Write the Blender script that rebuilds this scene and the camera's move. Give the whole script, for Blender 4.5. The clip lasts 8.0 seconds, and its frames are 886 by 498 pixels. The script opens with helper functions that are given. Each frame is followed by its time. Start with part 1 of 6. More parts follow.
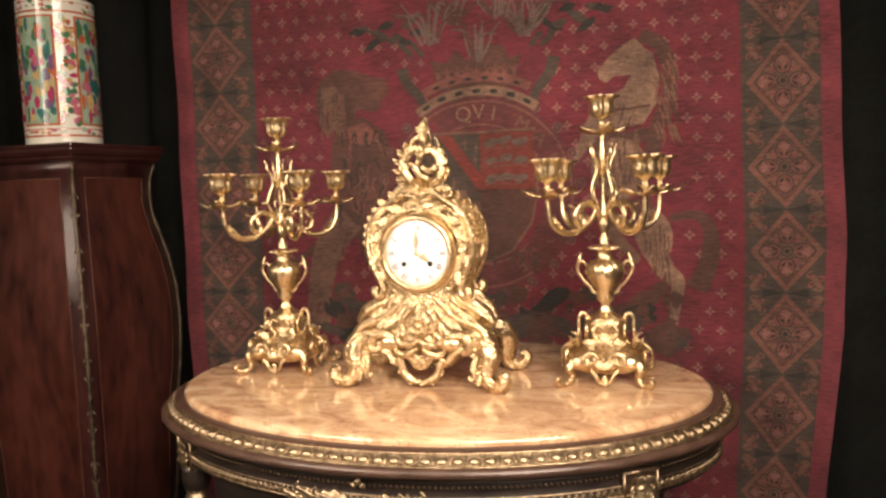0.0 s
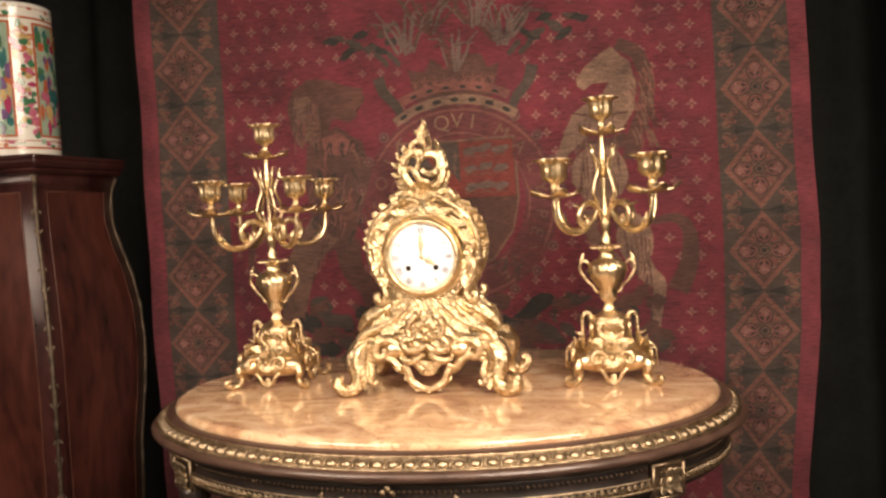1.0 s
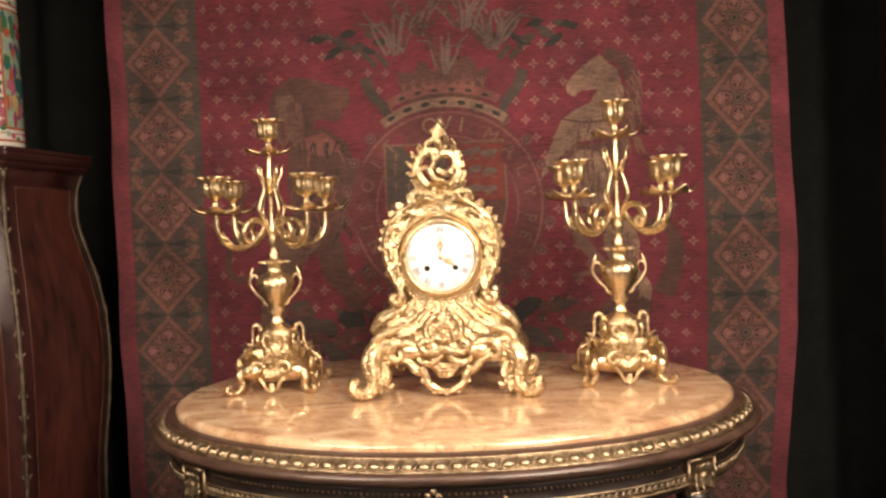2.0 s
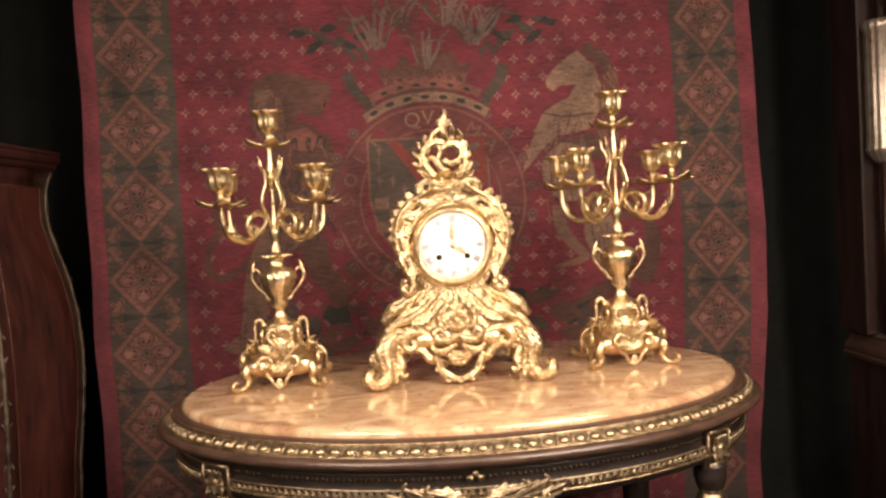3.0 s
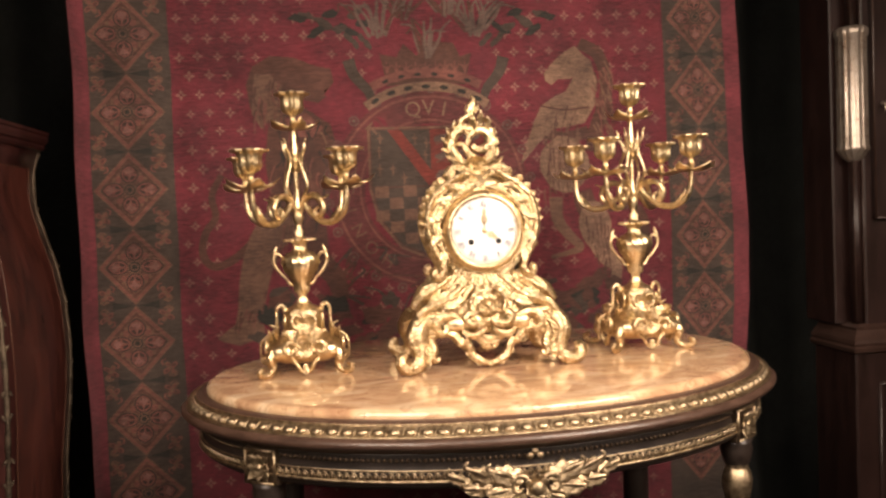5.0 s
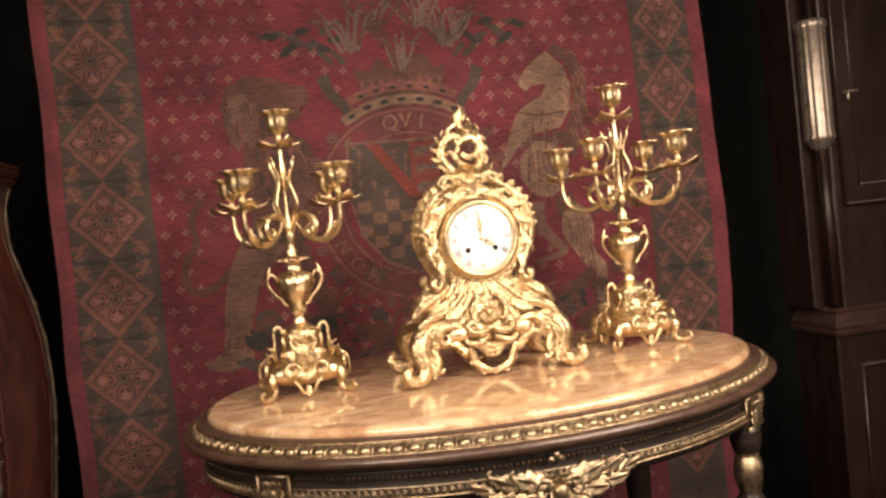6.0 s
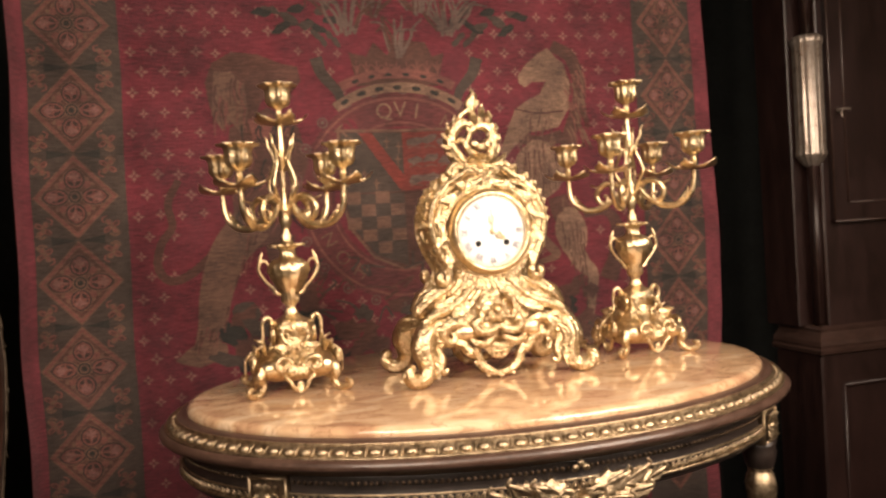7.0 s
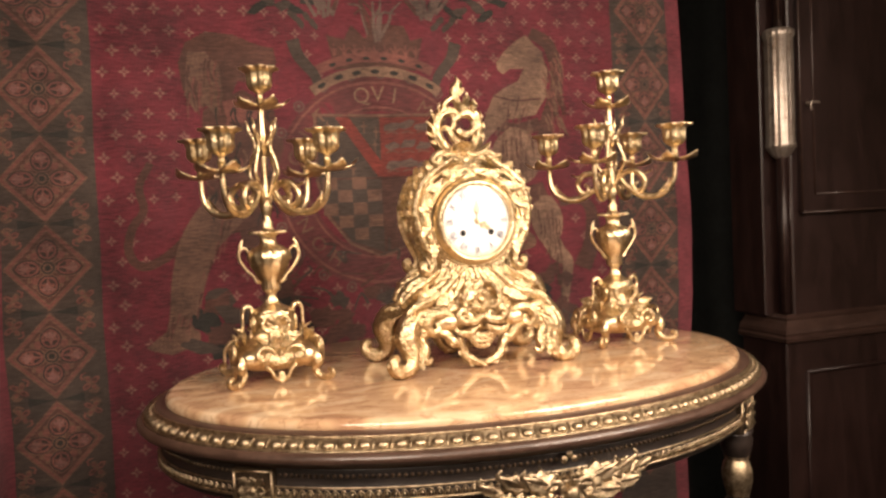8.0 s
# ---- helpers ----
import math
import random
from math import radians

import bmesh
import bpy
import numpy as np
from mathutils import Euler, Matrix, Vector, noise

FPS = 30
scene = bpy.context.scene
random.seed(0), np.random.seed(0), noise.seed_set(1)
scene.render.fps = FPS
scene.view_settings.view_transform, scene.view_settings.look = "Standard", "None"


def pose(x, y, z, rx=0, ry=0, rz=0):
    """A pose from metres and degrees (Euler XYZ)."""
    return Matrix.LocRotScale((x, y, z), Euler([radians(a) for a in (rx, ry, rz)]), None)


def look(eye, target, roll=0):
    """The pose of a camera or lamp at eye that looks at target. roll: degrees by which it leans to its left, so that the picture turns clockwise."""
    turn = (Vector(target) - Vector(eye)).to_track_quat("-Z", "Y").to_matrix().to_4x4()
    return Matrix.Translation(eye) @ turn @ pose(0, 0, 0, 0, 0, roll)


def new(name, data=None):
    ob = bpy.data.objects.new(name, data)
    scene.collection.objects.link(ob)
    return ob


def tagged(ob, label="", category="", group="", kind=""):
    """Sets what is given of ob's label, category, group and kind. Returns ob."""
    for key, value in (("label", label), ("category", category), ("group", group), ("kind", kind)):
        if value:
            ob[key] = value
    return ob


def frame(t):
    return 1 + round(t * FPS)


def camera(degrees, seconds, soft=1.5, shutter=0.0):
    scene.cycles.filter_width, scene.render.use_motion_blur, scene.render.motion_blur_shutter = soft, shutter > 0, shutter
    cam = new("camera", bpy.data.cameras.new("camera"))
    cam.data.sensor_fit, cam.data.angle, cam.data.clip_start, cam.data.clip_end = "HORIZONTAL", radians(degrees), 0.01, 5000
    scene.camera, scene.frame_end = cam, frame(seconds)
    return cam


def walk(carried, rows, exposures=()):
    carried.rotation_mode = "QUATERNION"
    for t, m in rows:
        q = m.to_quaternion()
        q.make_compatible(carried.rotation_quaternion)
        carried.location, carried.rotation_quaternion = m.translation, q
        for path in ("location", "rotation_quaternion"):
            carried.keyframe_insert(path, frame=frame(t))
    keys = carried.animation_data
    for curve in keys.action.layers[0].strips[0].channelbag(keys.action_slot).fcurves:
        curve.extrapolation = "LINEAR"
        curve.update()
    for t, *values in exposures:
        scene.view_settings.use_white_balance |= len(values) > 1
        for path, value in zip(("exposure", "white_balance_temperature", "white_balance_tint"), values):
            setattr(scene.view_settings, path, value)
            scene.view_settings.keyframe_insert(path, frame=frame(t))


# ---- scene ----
# camera and its walk
cam = camera(59.1, 8.0, soft=2.6)
PATH = [
    (0, (0.381, -1.132, 1.08), (-0.22, 0.768, 0.914), -2.2),
    (0.5, (0.33, -1.144, 1.069), (-0.168, 0.787, 0.923), -2.1),
    (1, (0.254, -1.153, 1.052), (-0.142, 0.804, 0.942), -3.2),
    (1.5, (0.181, -1.155, 1.043), (-0.1, 0.823, 0.951), -3.4),
    (1.7, (0.145, -1.157, 1.042), (-0.088, 0.828, 0.958), -3.0),
    (2.8, (-0.029, -1.175, 1.033), (0.004, 0.822, 0.924), -2.9),
    (3, (-0.049, -1.176, 1.025), (0.013, 0.821, 0.938), -3.4),
    (3.5, (-0.112, -1.178, 1.02), (0.002, 0.816, 0.923), -2.9),
    (4, (-0.152, -1.177, 1.017), (0.039, 0.812, 0.928), -3.5),
    (4.5, (-0.19, -1.17, 1.013), (0.06, 0.813, 0.942), -3.7),
    (4.7, (-0.202, -1.168, 1.008), (0.061, 0.812, 0.923), -3.1),
    (5.8, (-0.268, -1.174, 1.019), (0.099, 0.789, 0.91), -4.5),
    (6, (-0.277, -1.151, 1.007), (0.117, 0.809, 0.942), -6.2),
    (6.5, (-0.302, -1.111, 0.994), (0.175, 0.83, 0.925), -4.1),
    (7, (-0.349, -1.062, 0.984), (0.185, 0.865, 0.939), -3.4),
    (7.5, (-0.372, -1.046, 0.99), (0.204, 0.868, 0.919), -1.9),
    (8, (-0.38, -1.043, 0.995), (0.254, 0.851, 0.899), -2.7),
]
walk(cam, [(t, look(eye, target, roll)) for t, eye, target, roll in PATH])

# world, lamps and exposure
world = bpy.data.worlds.new("world")
scene.world = world
world.use_nodes = True
world.node_tree.nodes["Background"].inputs["Color"].default_value = (0.02, 0.018, 0.016, 1)
world.node_tree.nodes["Background"].inputs["Strength"].default_value = 0.2
scene.view_settings.exposure = 0.0


def area_lamp(name, eye, target, power, size, size_y, color, spread=180):
    data = bpy.data.lights.new(name, "AREA")
    data.spread = radians(spread)
    data.shape, data.size, data.size_y, data.energy, data.color = "RECTANGLE", size, size_y, power, color
    ob = new(name, data)
    ob.matrix_world = look(eye, target)
    return ob


WARM = (1.0, 0.80, 0.635)
area_lamp("studio_lamp_right", (0.72, -1.20, 1.58), (0.0, 0.0, 0.90), 11.6, 0.85, 0.85, WARM, 90)
area_lamp("studio_lamp_left", (-0.85, -1.45, 1.65), (0.10, 0.0, 0.90), 6.2, 0.75, 0.75, WARM, 80)
# added fill with no visible source; brightens the room that the gilding reflects
area_lamp("room_fill_light", (0.1, -1.9, 2.5), (0.1, -1.9, 0.0), 24, 1.8, 0.9, WARM)


# materials
def material(name, color, rough=0.6, metal=0.0, second=None, scale=30.0, amount=0.35, bump=0.2, fine=6.0, coat=0.0, vary=0.0, stretch=(1, 1, 1)):
    """Two scales of noise over a base colour, with roughness wear and fine relief."""
    m = bpy.data.materials.new(name)
    m.use_nodes = True
    nodes, links = m.node_tree.nodes, m.node_tree.links
    shader = nodes["Principled BSDF"]
    coords = nodes.new("ShaderNodeTexCoord")
    mapping = nodes.new("ShaderNodeMapping")
    mapping.inputs["Scale"].default_value = stretch
    links.new(coords.outputs["Object"], mapping.inputs["Vector"])
    big, small = nodes.new("ShaderNodeTexNoise"), nodes.new("ShaderNodeTexNoise")
    big.inputs["Scale"].default_value, big.inputs["Detail"].default_value = scale, 5
    small.inputs["Scale"].default_value, small.inputs["Detail"].default_value = scale * fine, 4
    both = nodes.new("ShaderNodeMath")
    both.operation = "MULTIPLY_ADD"
    both.inputs[1].default_value = 0.45
    for n in (big, small):
        links.new(mapping.outputs["Vector"], n.inputs["Vector"])
    links.new(small.outputs["Fac"], both.inputs[0])
    half = nodes.new("ShaderNodeMath")
    half.operation = "MULTIPLY"
    half.inputs[1].default_value = 0.55
    links.new(big.outputs["Fac"], half.inputs[0])
    links.new(half.outputs[0], both.inputs[2])
    ramp = nodes.new("ShaderNodeValToRGB")
    dark = second or tuple(c * (1 - amount) for c in color)
    ramp.color_ramp.elements[0].position, ramp.color_ramp.elements[0].color = 0.36, (*dark, 1)
    ramp.color_ramp.elements[1].position, ramp.color_ramp.elements[1].color = 0.62, (*color, 1)
    links.new(both.outputs[0], ramp.inputs["Fac"])
    last = ramp.outputs["Color"]
    if vary:
        info, hue = nodes.new("ShaderNodeObjectInfo"), nodes.new("ShaderNodeHueSaturation")
        spread = nodes.new("ShaderNodeMapRange")
        spread.inputs["To Min"].default_value, spread.inputs["To Max"].default_value = 1 - vary, 1 + vary
        links.new(info.outputs["Random"], spread.inputs["Value"])
        links.new(spread.outputs["Result"], hue.inputs["Value"])
        links.new(last, hue.inputs["Color"])
        last = hue.outputs["Color"]
    links.new(last, shader.inputs["Base Color"])
    wear = nodes.new("ShaderNodeMapRange")
    wear.inputs["From Min"].default_value, wear.inputs["From Max"].default_value = 0.3, 0.7
    wear.inputs["To Min"].default_value, wear.inputs["To Max"].default_value = max(0.03, rough * 0.75), min(1, rough * 1.3)
    links.new(both.outputs[0], wear.inputs["Value"])
    links.new(wear.outputs["Result"], shader.inputs["Roughness"])
    shader.inputs["Metallic"].default_value = metal
    shader.inputs["Coat Weight"].default_value = coat
    shader.inputs["Coat Roughness"].default_value = 0.08
    if bump:
        relief = nodes.new("ShaderNodeBump")
        relief.inputs["Strength"].default_value, relief.inputs["Distance"].default_value = bump, 0.002
        links.new(both.outputs[0], relief.inputs["Height"])
        links.new(relief.outputs["Normal"], shader.inputs["Normal"])
    return m


def woven(name, color, second):
    """Tapestry cloth: mottled wool with weft ribs and warp threads."""
    color, second = [tuple(c * 1.18 for c in q) for q in (color, second)]
    m = material(name, color, rough=0.95, second=second, scale=18, bump=0.0, fine=14)
    nodes, links = m.node_tree.nodes, m.node_tree.links
    shader = nodes["Principled BSDF"]
    coords = nodes["Texture Coordinate"]
    heights = []
    for axis, scale in (("X", 150.0), ("Z", 230.0)):
        wave = nodes.new("ShaderNodeTexWave")
        wave.bands_direction = axis
        wave.inputs["Scale"].default_value, wave.inputs["Distortion"].default_value, wave.inputs["Detail Scale"].default_value = scale, 1.5, 3.0
        links.new(coords.outputs["Object"], wave.inputs["Vector"])
        heights.append(wave.outputs["Fac"])
    total = nodes.new("ShaderNodeMath")
    links.new(heights[0], total.inputs[0])
    links.new(heights[1], total.inputs[1])
    relief = nodes.new("ShaderNodeBump")
    relief.inputs["Strength"].default_value, relief.inputs["Distance"].default_value = 0.35, 0.001
    links.new(total.outputs[0], relief.inputs["Height"])
    links.new(relief.outputs["Normal"], shader.inputs["Normal"])
    # colour follows the thread height, darker in the hollows between threads
    old = shader.inputs["Base Color"].links[0].from_socket
    mix = nodes.new("ShaderNodeMix")
    mix.data_type, mix.blend_type = "RGBA", "MULTIPLY"
    mix.inputs[0].default_value = 0.30
    links.new(old, mix.inputs[6])
    links.new(total.outputs[0], mix.inputs[7])
    # faded and soiled patches over the whole hanging, and slubs along the weft
    patch, slub, fade, last = nodes.new("ShaderNodeTexNoise"), nodes.new("ShaderNodeTexNoise"), nodes.new("ShaderNodeMapRange"), nodes.new("ShaderNodeMix")
    stretch = nodes.new("ShaderNodeMapping")
    stretch.inputs["Scale"].default_value = (60, 60, 420)
    links.new(coords.outputs["Object"], stretch.inputs["Vector"])
    links.new(stretch.outputs["Vector"], slub.inputs["Vector"])
    slub.inputs["Scale"].default_value, slub.inputs["Detail"].default_value = 1.0, 3
    patch.inputs["Scale"].default_value, patch.inputs["Detail"].default_value = 11.0, 7
    links.new(coords.outputs["Object"], patch.inputs["Vector"])
    sum_ = nodes.new("ShaderNodeMath")
    links.new(patch.outputs["Fac"], sum_.inputs[0])
    links.new(slub.outputs["Fac"], sum_.inputs[1])
    fade.inputs["From Min"].default_value, fade.inputs["From Max"].default_value = 0.7, 1.3
    fade.inputs["To Min"].default_value, fade.inputs["To Max"].default_value = 0.50, 1.46
    links.new(sum_.outputs[0], fade.inputs["Value"])
    last.data_type, last.blend_type = "RGBA", "MULTIPLY"
    last.inputs[0].default_value = 1.0
    links.new(mix.outputs[2], last.inputs[6])
    links.new(fade.outputs["Result"], last.inputs[7])
    links.new(last.outputs[2], shader.inputs["Base Color"])
    shader.inputs["Sheen Weight"].default_value = 0.12
    shader.inputs["Specular IOR Level"].default_value = 0.38
    return m


def chasing(m, scale, depth, strength):
    """Flowing cast ridges and fine punched grain over a metal."""
    nodes, links = m.node_tree.nodes, m.node_tree.links
    coords, shader = nodes["Texture Coordinate"], nodes["Principled BSDF"]
    ridges, grain, total, relief = nodes.new("ShaderNodeTexWave"), nodes.new("ShaderNodeTexNoise"), nodes.new("ShaderNodeMath"), nodes.new("ShaderNodeBump")
    ridges.bands_direction = "DIAGONAL"
    ridges.inputs["Scale"].default_value, ridges.inputs["Distortion"].default_value = scale, 11.0
    ridges.inputs["Detail"].default_value, ridges.inputs["Detail Scale"].default_value = 2.0, 1.3
    grain.inputs["Scale"].default_value, grain.inputs["Detail"].default_value = scale * 9, 3
    for n in (ridges, grain):
        links.new(coords.outputs["Object"], n.inputs["Vector"])
    total.operation = "MULTIPLY_ADD"
    total.inputs[1].default_value = 0.5
    links.new(grain.outputs["Fac"], total.inputs[0])
    links.new(ridges.outputs["Fac"], total.inputs[2])
    relief.inputs["Strength"].default_value, relief.inputs["Distance"].default_value = strength, depth
    links.new(total.outputs[0], relief.inputs["Height"])
    links.new(relief.outputs["Normal"], shader.inputs["Normal"])
    return m


# brown second tone: patina flecks that also stand in for shaded crevices
gilt = chasing(material("gilt_bronze", (0.87, 0.715, 0.465), 0.34, 1.0, (0.40, 0.27, 0.13), 210, bump=0.0, fine=3), 60, 0.0014, 0.52)
gilt_plain = chasing(material("polished_gilt", (0.89, 0.74, 0.49), 0.32, 1.0, (0.60, 0.44, 0.24), 150, bump=0.0), 50, 0.0008, 0.28)
gilt_old = material("aged_gilt_bronze", (0.66, 0.53, 0.36), 0.38, 1.0, (0.17, 0.12, 0.07), 120, bump=0.4)
edge_bronze = material("tarnished_bronze", (0.24, 0.19, 0.14), 0.62, 1.0, (0.05, 0.038, 0.030), 60, bump=0.4)
bronze_dark = material("dark_bronze", (0.16, 0.11, 0.07), 0.42, 0.8, (0.05, 0.035, 0.025), 90, bump=0.3)
enamel = material("white_enamel", (0.78, 0.79, 0.81), 0.2, 0, (0.74, 0.75, 0.76), 20, bump=0.0, coat=0.4)
ink = material("blue_black_ink", (0.09, 0.09, 0.15), 0.5, 0, bump=0.0)
black_hole = material("hole_black", (0.015, 0.014, 0.013), 0.4, 0.5, bump=0.0)
wood_dark = material("dark_stained_wood", (0.092, 0.052, 0.037), 0.36, 0, (0.040, 0.022, 0.016), 25, bump=0.15, coat=0.25, stretch=(1, 1, 5))
ebonised = material("ebonised_wood", (0.024, 0.016, 0.013), 0.38, 0, (0.011, 0.008, 0.007), 40, bump=0.1, coat=0.08)
mahogany = material("polished_mahogany", (0.046, 0.013, 0.011), 0.34, 0, (0.016, 0.005, 0.005), 9, bump=0.06, coat=0.2, stretch=(3, 3, 0.7))
# reddish veneer; its brighter patches paint in the blotchy reflections of the polish
mahogany_panel = material("mahogany_veneer", (0.085, 0.024, 0.017), 0.34, 0, (0.022, 0.007, 0.006), 5, bump=0.05, coat=0.2, stretch=(2, 2, 0.6))
stringing = material("boxwood_stringing", (0.12, 0.050, 0.030), 0.4, 0, bump=0.0)
clock_wood = material("old_brown_wood", (0.030, 0.013, 0.011), 0.42, 0, (0.013, 0.006, 0.005), 10, bump=0.08, coat=0.10, stretch=(3, 3, 0.7))
# paler brown than the case, for its moulding, corner lines and door bead
clock_edge = material("pale_wood_edge", (0.062, 0.034, 0.027), 0.36, 0, (0.03, 0.016, 0.012), 30, bump=0.1, coat=0.3)
pilaster_brass = material("pale_worn_brass", (0.54, 0.48, 0.42), 0.32, 0.7, (0.36, 0.28, 0.22), 50, bump=0.2)
porcelain = material("glazed_porcelain", (0.78, 0.77, 0.70), 0.10, 0, (0.70, 0.70, 0.62), 30, bump=0.0, coat=0.6)
black_cloth = material("black_backdrop_cloth", (0.019, 0.021, 0.020), 0.95, 0, (0.010, 0.011, 0.0105), 12, bump=0.1)
black_cloth.node_tree.nodes["Principled BSDF"].inputs["Specular IOR Level"].default_value = 0.15
plaster = material("warm_plaster", (0.50, 0.42, 0.33), 0.9, 0, (0.42, 0.35, 0.27), 3, bump=0.1)
ceiling_paint = material("ceiling_paint", (0.62, 0.58, 0.52), 0.9, 0, (0.56, 0.52, 0.46), 3, bump=0.1)
carpet = material("dark_carpet", (0.055, 0.035, 0.030), 0.98, 0, (0.03, 0.02, 0.018), 40, bump=0.5)

wool_red = woven("red_wool", (0.108, 0.018, 0.026), (0.066, 0.012, 0.018))
wool_edge = woven("plain_red_wool", (0.125, 0.026, 0.035), (0.090, 0.019, 0.026))
wool_green = woven("grey_green_wool", (0.050, 0.036, 0.030), (0.032, 0.024, 0.020))
wool_dark = woven("dark_green_wool", (0.024, 0.022, 0.019), (0.015, 0.014, 0.013))
wool_rust = woven("rust_wool", (0.132, 0.052, 0.043), (0.088, 0.034, 0.029))
wool_umber = woven("umber_wool", (0.036, 0.023, 0.020), (0.022, 0.015, 0.013))
wool_brown = woven("brown_wool", (0.070, 0.032, 0.025), (0.044, 0.021, 0.017))
wool_tan = woven("tan_wool", (0.112, 0.062, 0.044), (0.068, 0.037, 0.028))
wool_cream = woven("cream_wool", (0.175, 0.108, 0.074), (0.080, 0.046, 0.034))
wool_pink = woven("faded_pink_wool", (0.165, 0.082, 0.070), (0.105, 0.048, 0.044))
wool_grey = woven("grey_wool", (0.100, 0.066, 0.056), (0.060, 0.040, 0.034))
wool_scarlet = woven("scarlet_wool", (0.120, 0.025, 0.020), (0.085, 0.019, 0.016))


def marble_material():
    m = bpy.data.materials.new("apricot_marble")
    m.use_nodes = True
    nodes, links = m.node_tree.nodes, m.node_tree.links
    shader = nodes["Principled BSDF"]
    coords = nodes.new("ShaderNodeTexCoord")
    mapping = nodes.new("ShaderNodeMapping")
    mapping.inputs["Rotation"].default_value = (0, 0, 0.5)
    mapping.inputs["Scale"].default_value = (1.0, 1.9, 1.0)
    links.new(coords.outputs["Object"], mapping.inputs["Vector"])
    cloud = nodes.new("ShaderNodeTexNoise")
    cloud.inputs["Scale"].default_value, cloud.inputs["Detail"].default_value, cloud.inputs["Distortion"].default_value = 9, 9, 1.6
    links.new(mapping.outputs["Vector"], cloud.inputs["Vector"])
    ramp = nodes.new("ShaderNodeValToRGB")
    ramp.color_ramp.elements[0].position, ramp.color_ramp.elements[0].color = 0.30, (0.40, 0.225, 0.13, 1)
    ramp.color_ramp.elements[1].position, ramp.color_ramp.elements[1].color = 0.72, (0.77, 0.60, 0.41, 1)
    mid = ramp.color_ramp.elements.new(0.50)
    mid.color = (0.61, 0.40, 0.235, 1)
    links.new(cloud.outputs["Fac"], ramp.inputs["Fac"])
    veins = nodes.new("ShaderNodeTexNoise")
    veins.inputs["Scale"].default_value, veins.inputs["Detail"].default_value, veins.inputs["Distortion"].default_value = 14, 5, 2.5
    links.new(mapping.outputs["Vector"], veins.inputs["Vector"])
    thin = nodes.new("ShaderNodeValToRGB")
    thin.color_ramp.elements[0].position, thin.color_ramp.elements[0].color = 0.475, (1, 1, 1, 1)
    thin.color_ramp.elements[1].position, thin.color_ramp.elements[1].color = 0.525, (1, 1, 1, 1)
    line = thin.color_ramp.elements.new(0.50)
    line.color = (0.52, 0.40, 0.34, 1)
    links.new(veins.outputs["Fac"], thin.inputs["Fac"])
    mix = nodes.new("ShaderNodeMix")
    mix.data_type, mix.blend_type = "RGBA", "MULTIPLY"
    mix.inputs[0].default_value = 0.7
    links.new(ramp.outputs["Color"], mix.inputs[6])
    links.new(thin.outputs["Color"], mix.inputs[7])
    links.new(mix.outputs[2], shader.inputs["Base Color"])
    shader.inputs["Roughness"].default_value = 0.13
    shader.inputs["Coat Weight"].default_value = 0.5
    shader.inputs["Coat Roughness"].default_value = 0.06
    return m


marble = marble_material()


# shape builders
class Shape:
    """Vertices, faces, a material slot for each face, and the kinds of its pieces."""

    def __init__(self):
        self.v, self.f, self.s, self.cuts, self.kind = [], [], [], [], "scroll"

    def add(self, verts, faces, slot=0):
        n = len(self.v)
        self.cuts.append((n, len(self.f), self.kind))
        self.v += [tuple(p) for p in verts]
        self.f += [tuple(n + i for i in f) for f in faces]
        self.s += [slot] * len(faces)
        return self


def part(name, shape, mats, parent=None, label="", smooth=True):
    """Links a shape as one mesh object under a thing or part."""
    me = bpy.data.meshes.new(name)
    me.from_pydata(shape.v, [], shape.f)
    for m in mats if isinstance(mats, (list, tuple)) else [mats]:
        me.materials.append(m)
    me.polygons.foreach_set("material_index", shape.s)
    me.polygons.foreach_set("use_smooth", [smooth] * len(shape.f))
    me.update()
    ob = new(name, me)
    if parent is not None:
        ob.parent = parent
    if label:
        tagged(ob, label)
    return ob


def pieces(shape, mat, parent):
    """Every piece of an ornament as a mesh of its own under its part."""
    ends = [(a, b) for a, b, _ in shape.cuts[1:]] + [(len(shape.v), len(shape.f))]
    for (v0, f0, kind), (v1, f1) in zip(shape.cuts, ends):
        s = Shape()
        s.v, s.f, s.s = shape.v[v0:v1], [tuple(i - v0 for i in f) for f in shape.f[f0:f1]], shape.s[f0:f1]
        part(kind, s, mat, parent)


def thing(name, m, label, category, group="", kind=""):
    ob = new(name)
    ob.empty_display_size = 0.05
    ob.matrix_basis = m
    return tagged(ob, label, category, group, kind)


def loft(shape, rings, slot=0, cap=True):
    n = len(rings[0])
    verts = [p for r in rings for p in r]
    faces = [(i * n + j, i * n + (j + 1) % n, (i + 1) * n + (j + 1) % n, (i + 1) * n + j) for i in range(len(rings) - 1) for j in range(n)]
    if cap:
        faces += [tuple(reversed(range(n))), tuple(range((len(rings) - 1) * n, len(rings) * n))]
    return shape.add(verts, faces, slot)


def smooth_path(points, per=6):
    """Catmull-Rom curve through the points."""
    p = [Vector(q) for q in points]
    p = [p[0] * 2 - p[1]] + p + [p[-1] * 2 - p[-2]]
    out = []
    for i in range(1, len(p) - 2):
        a, b, c, d = p[i - 1 : i + 3]
        for k in range(per):
            t = k / per
            out.append(0.5 * (2 * b + (c - a) * t + (2 * a - 5 * b + 4 * c - d) * t * t + (3 * b - a - 3 * c + d) * t**3))
    return out + [p[-2]]


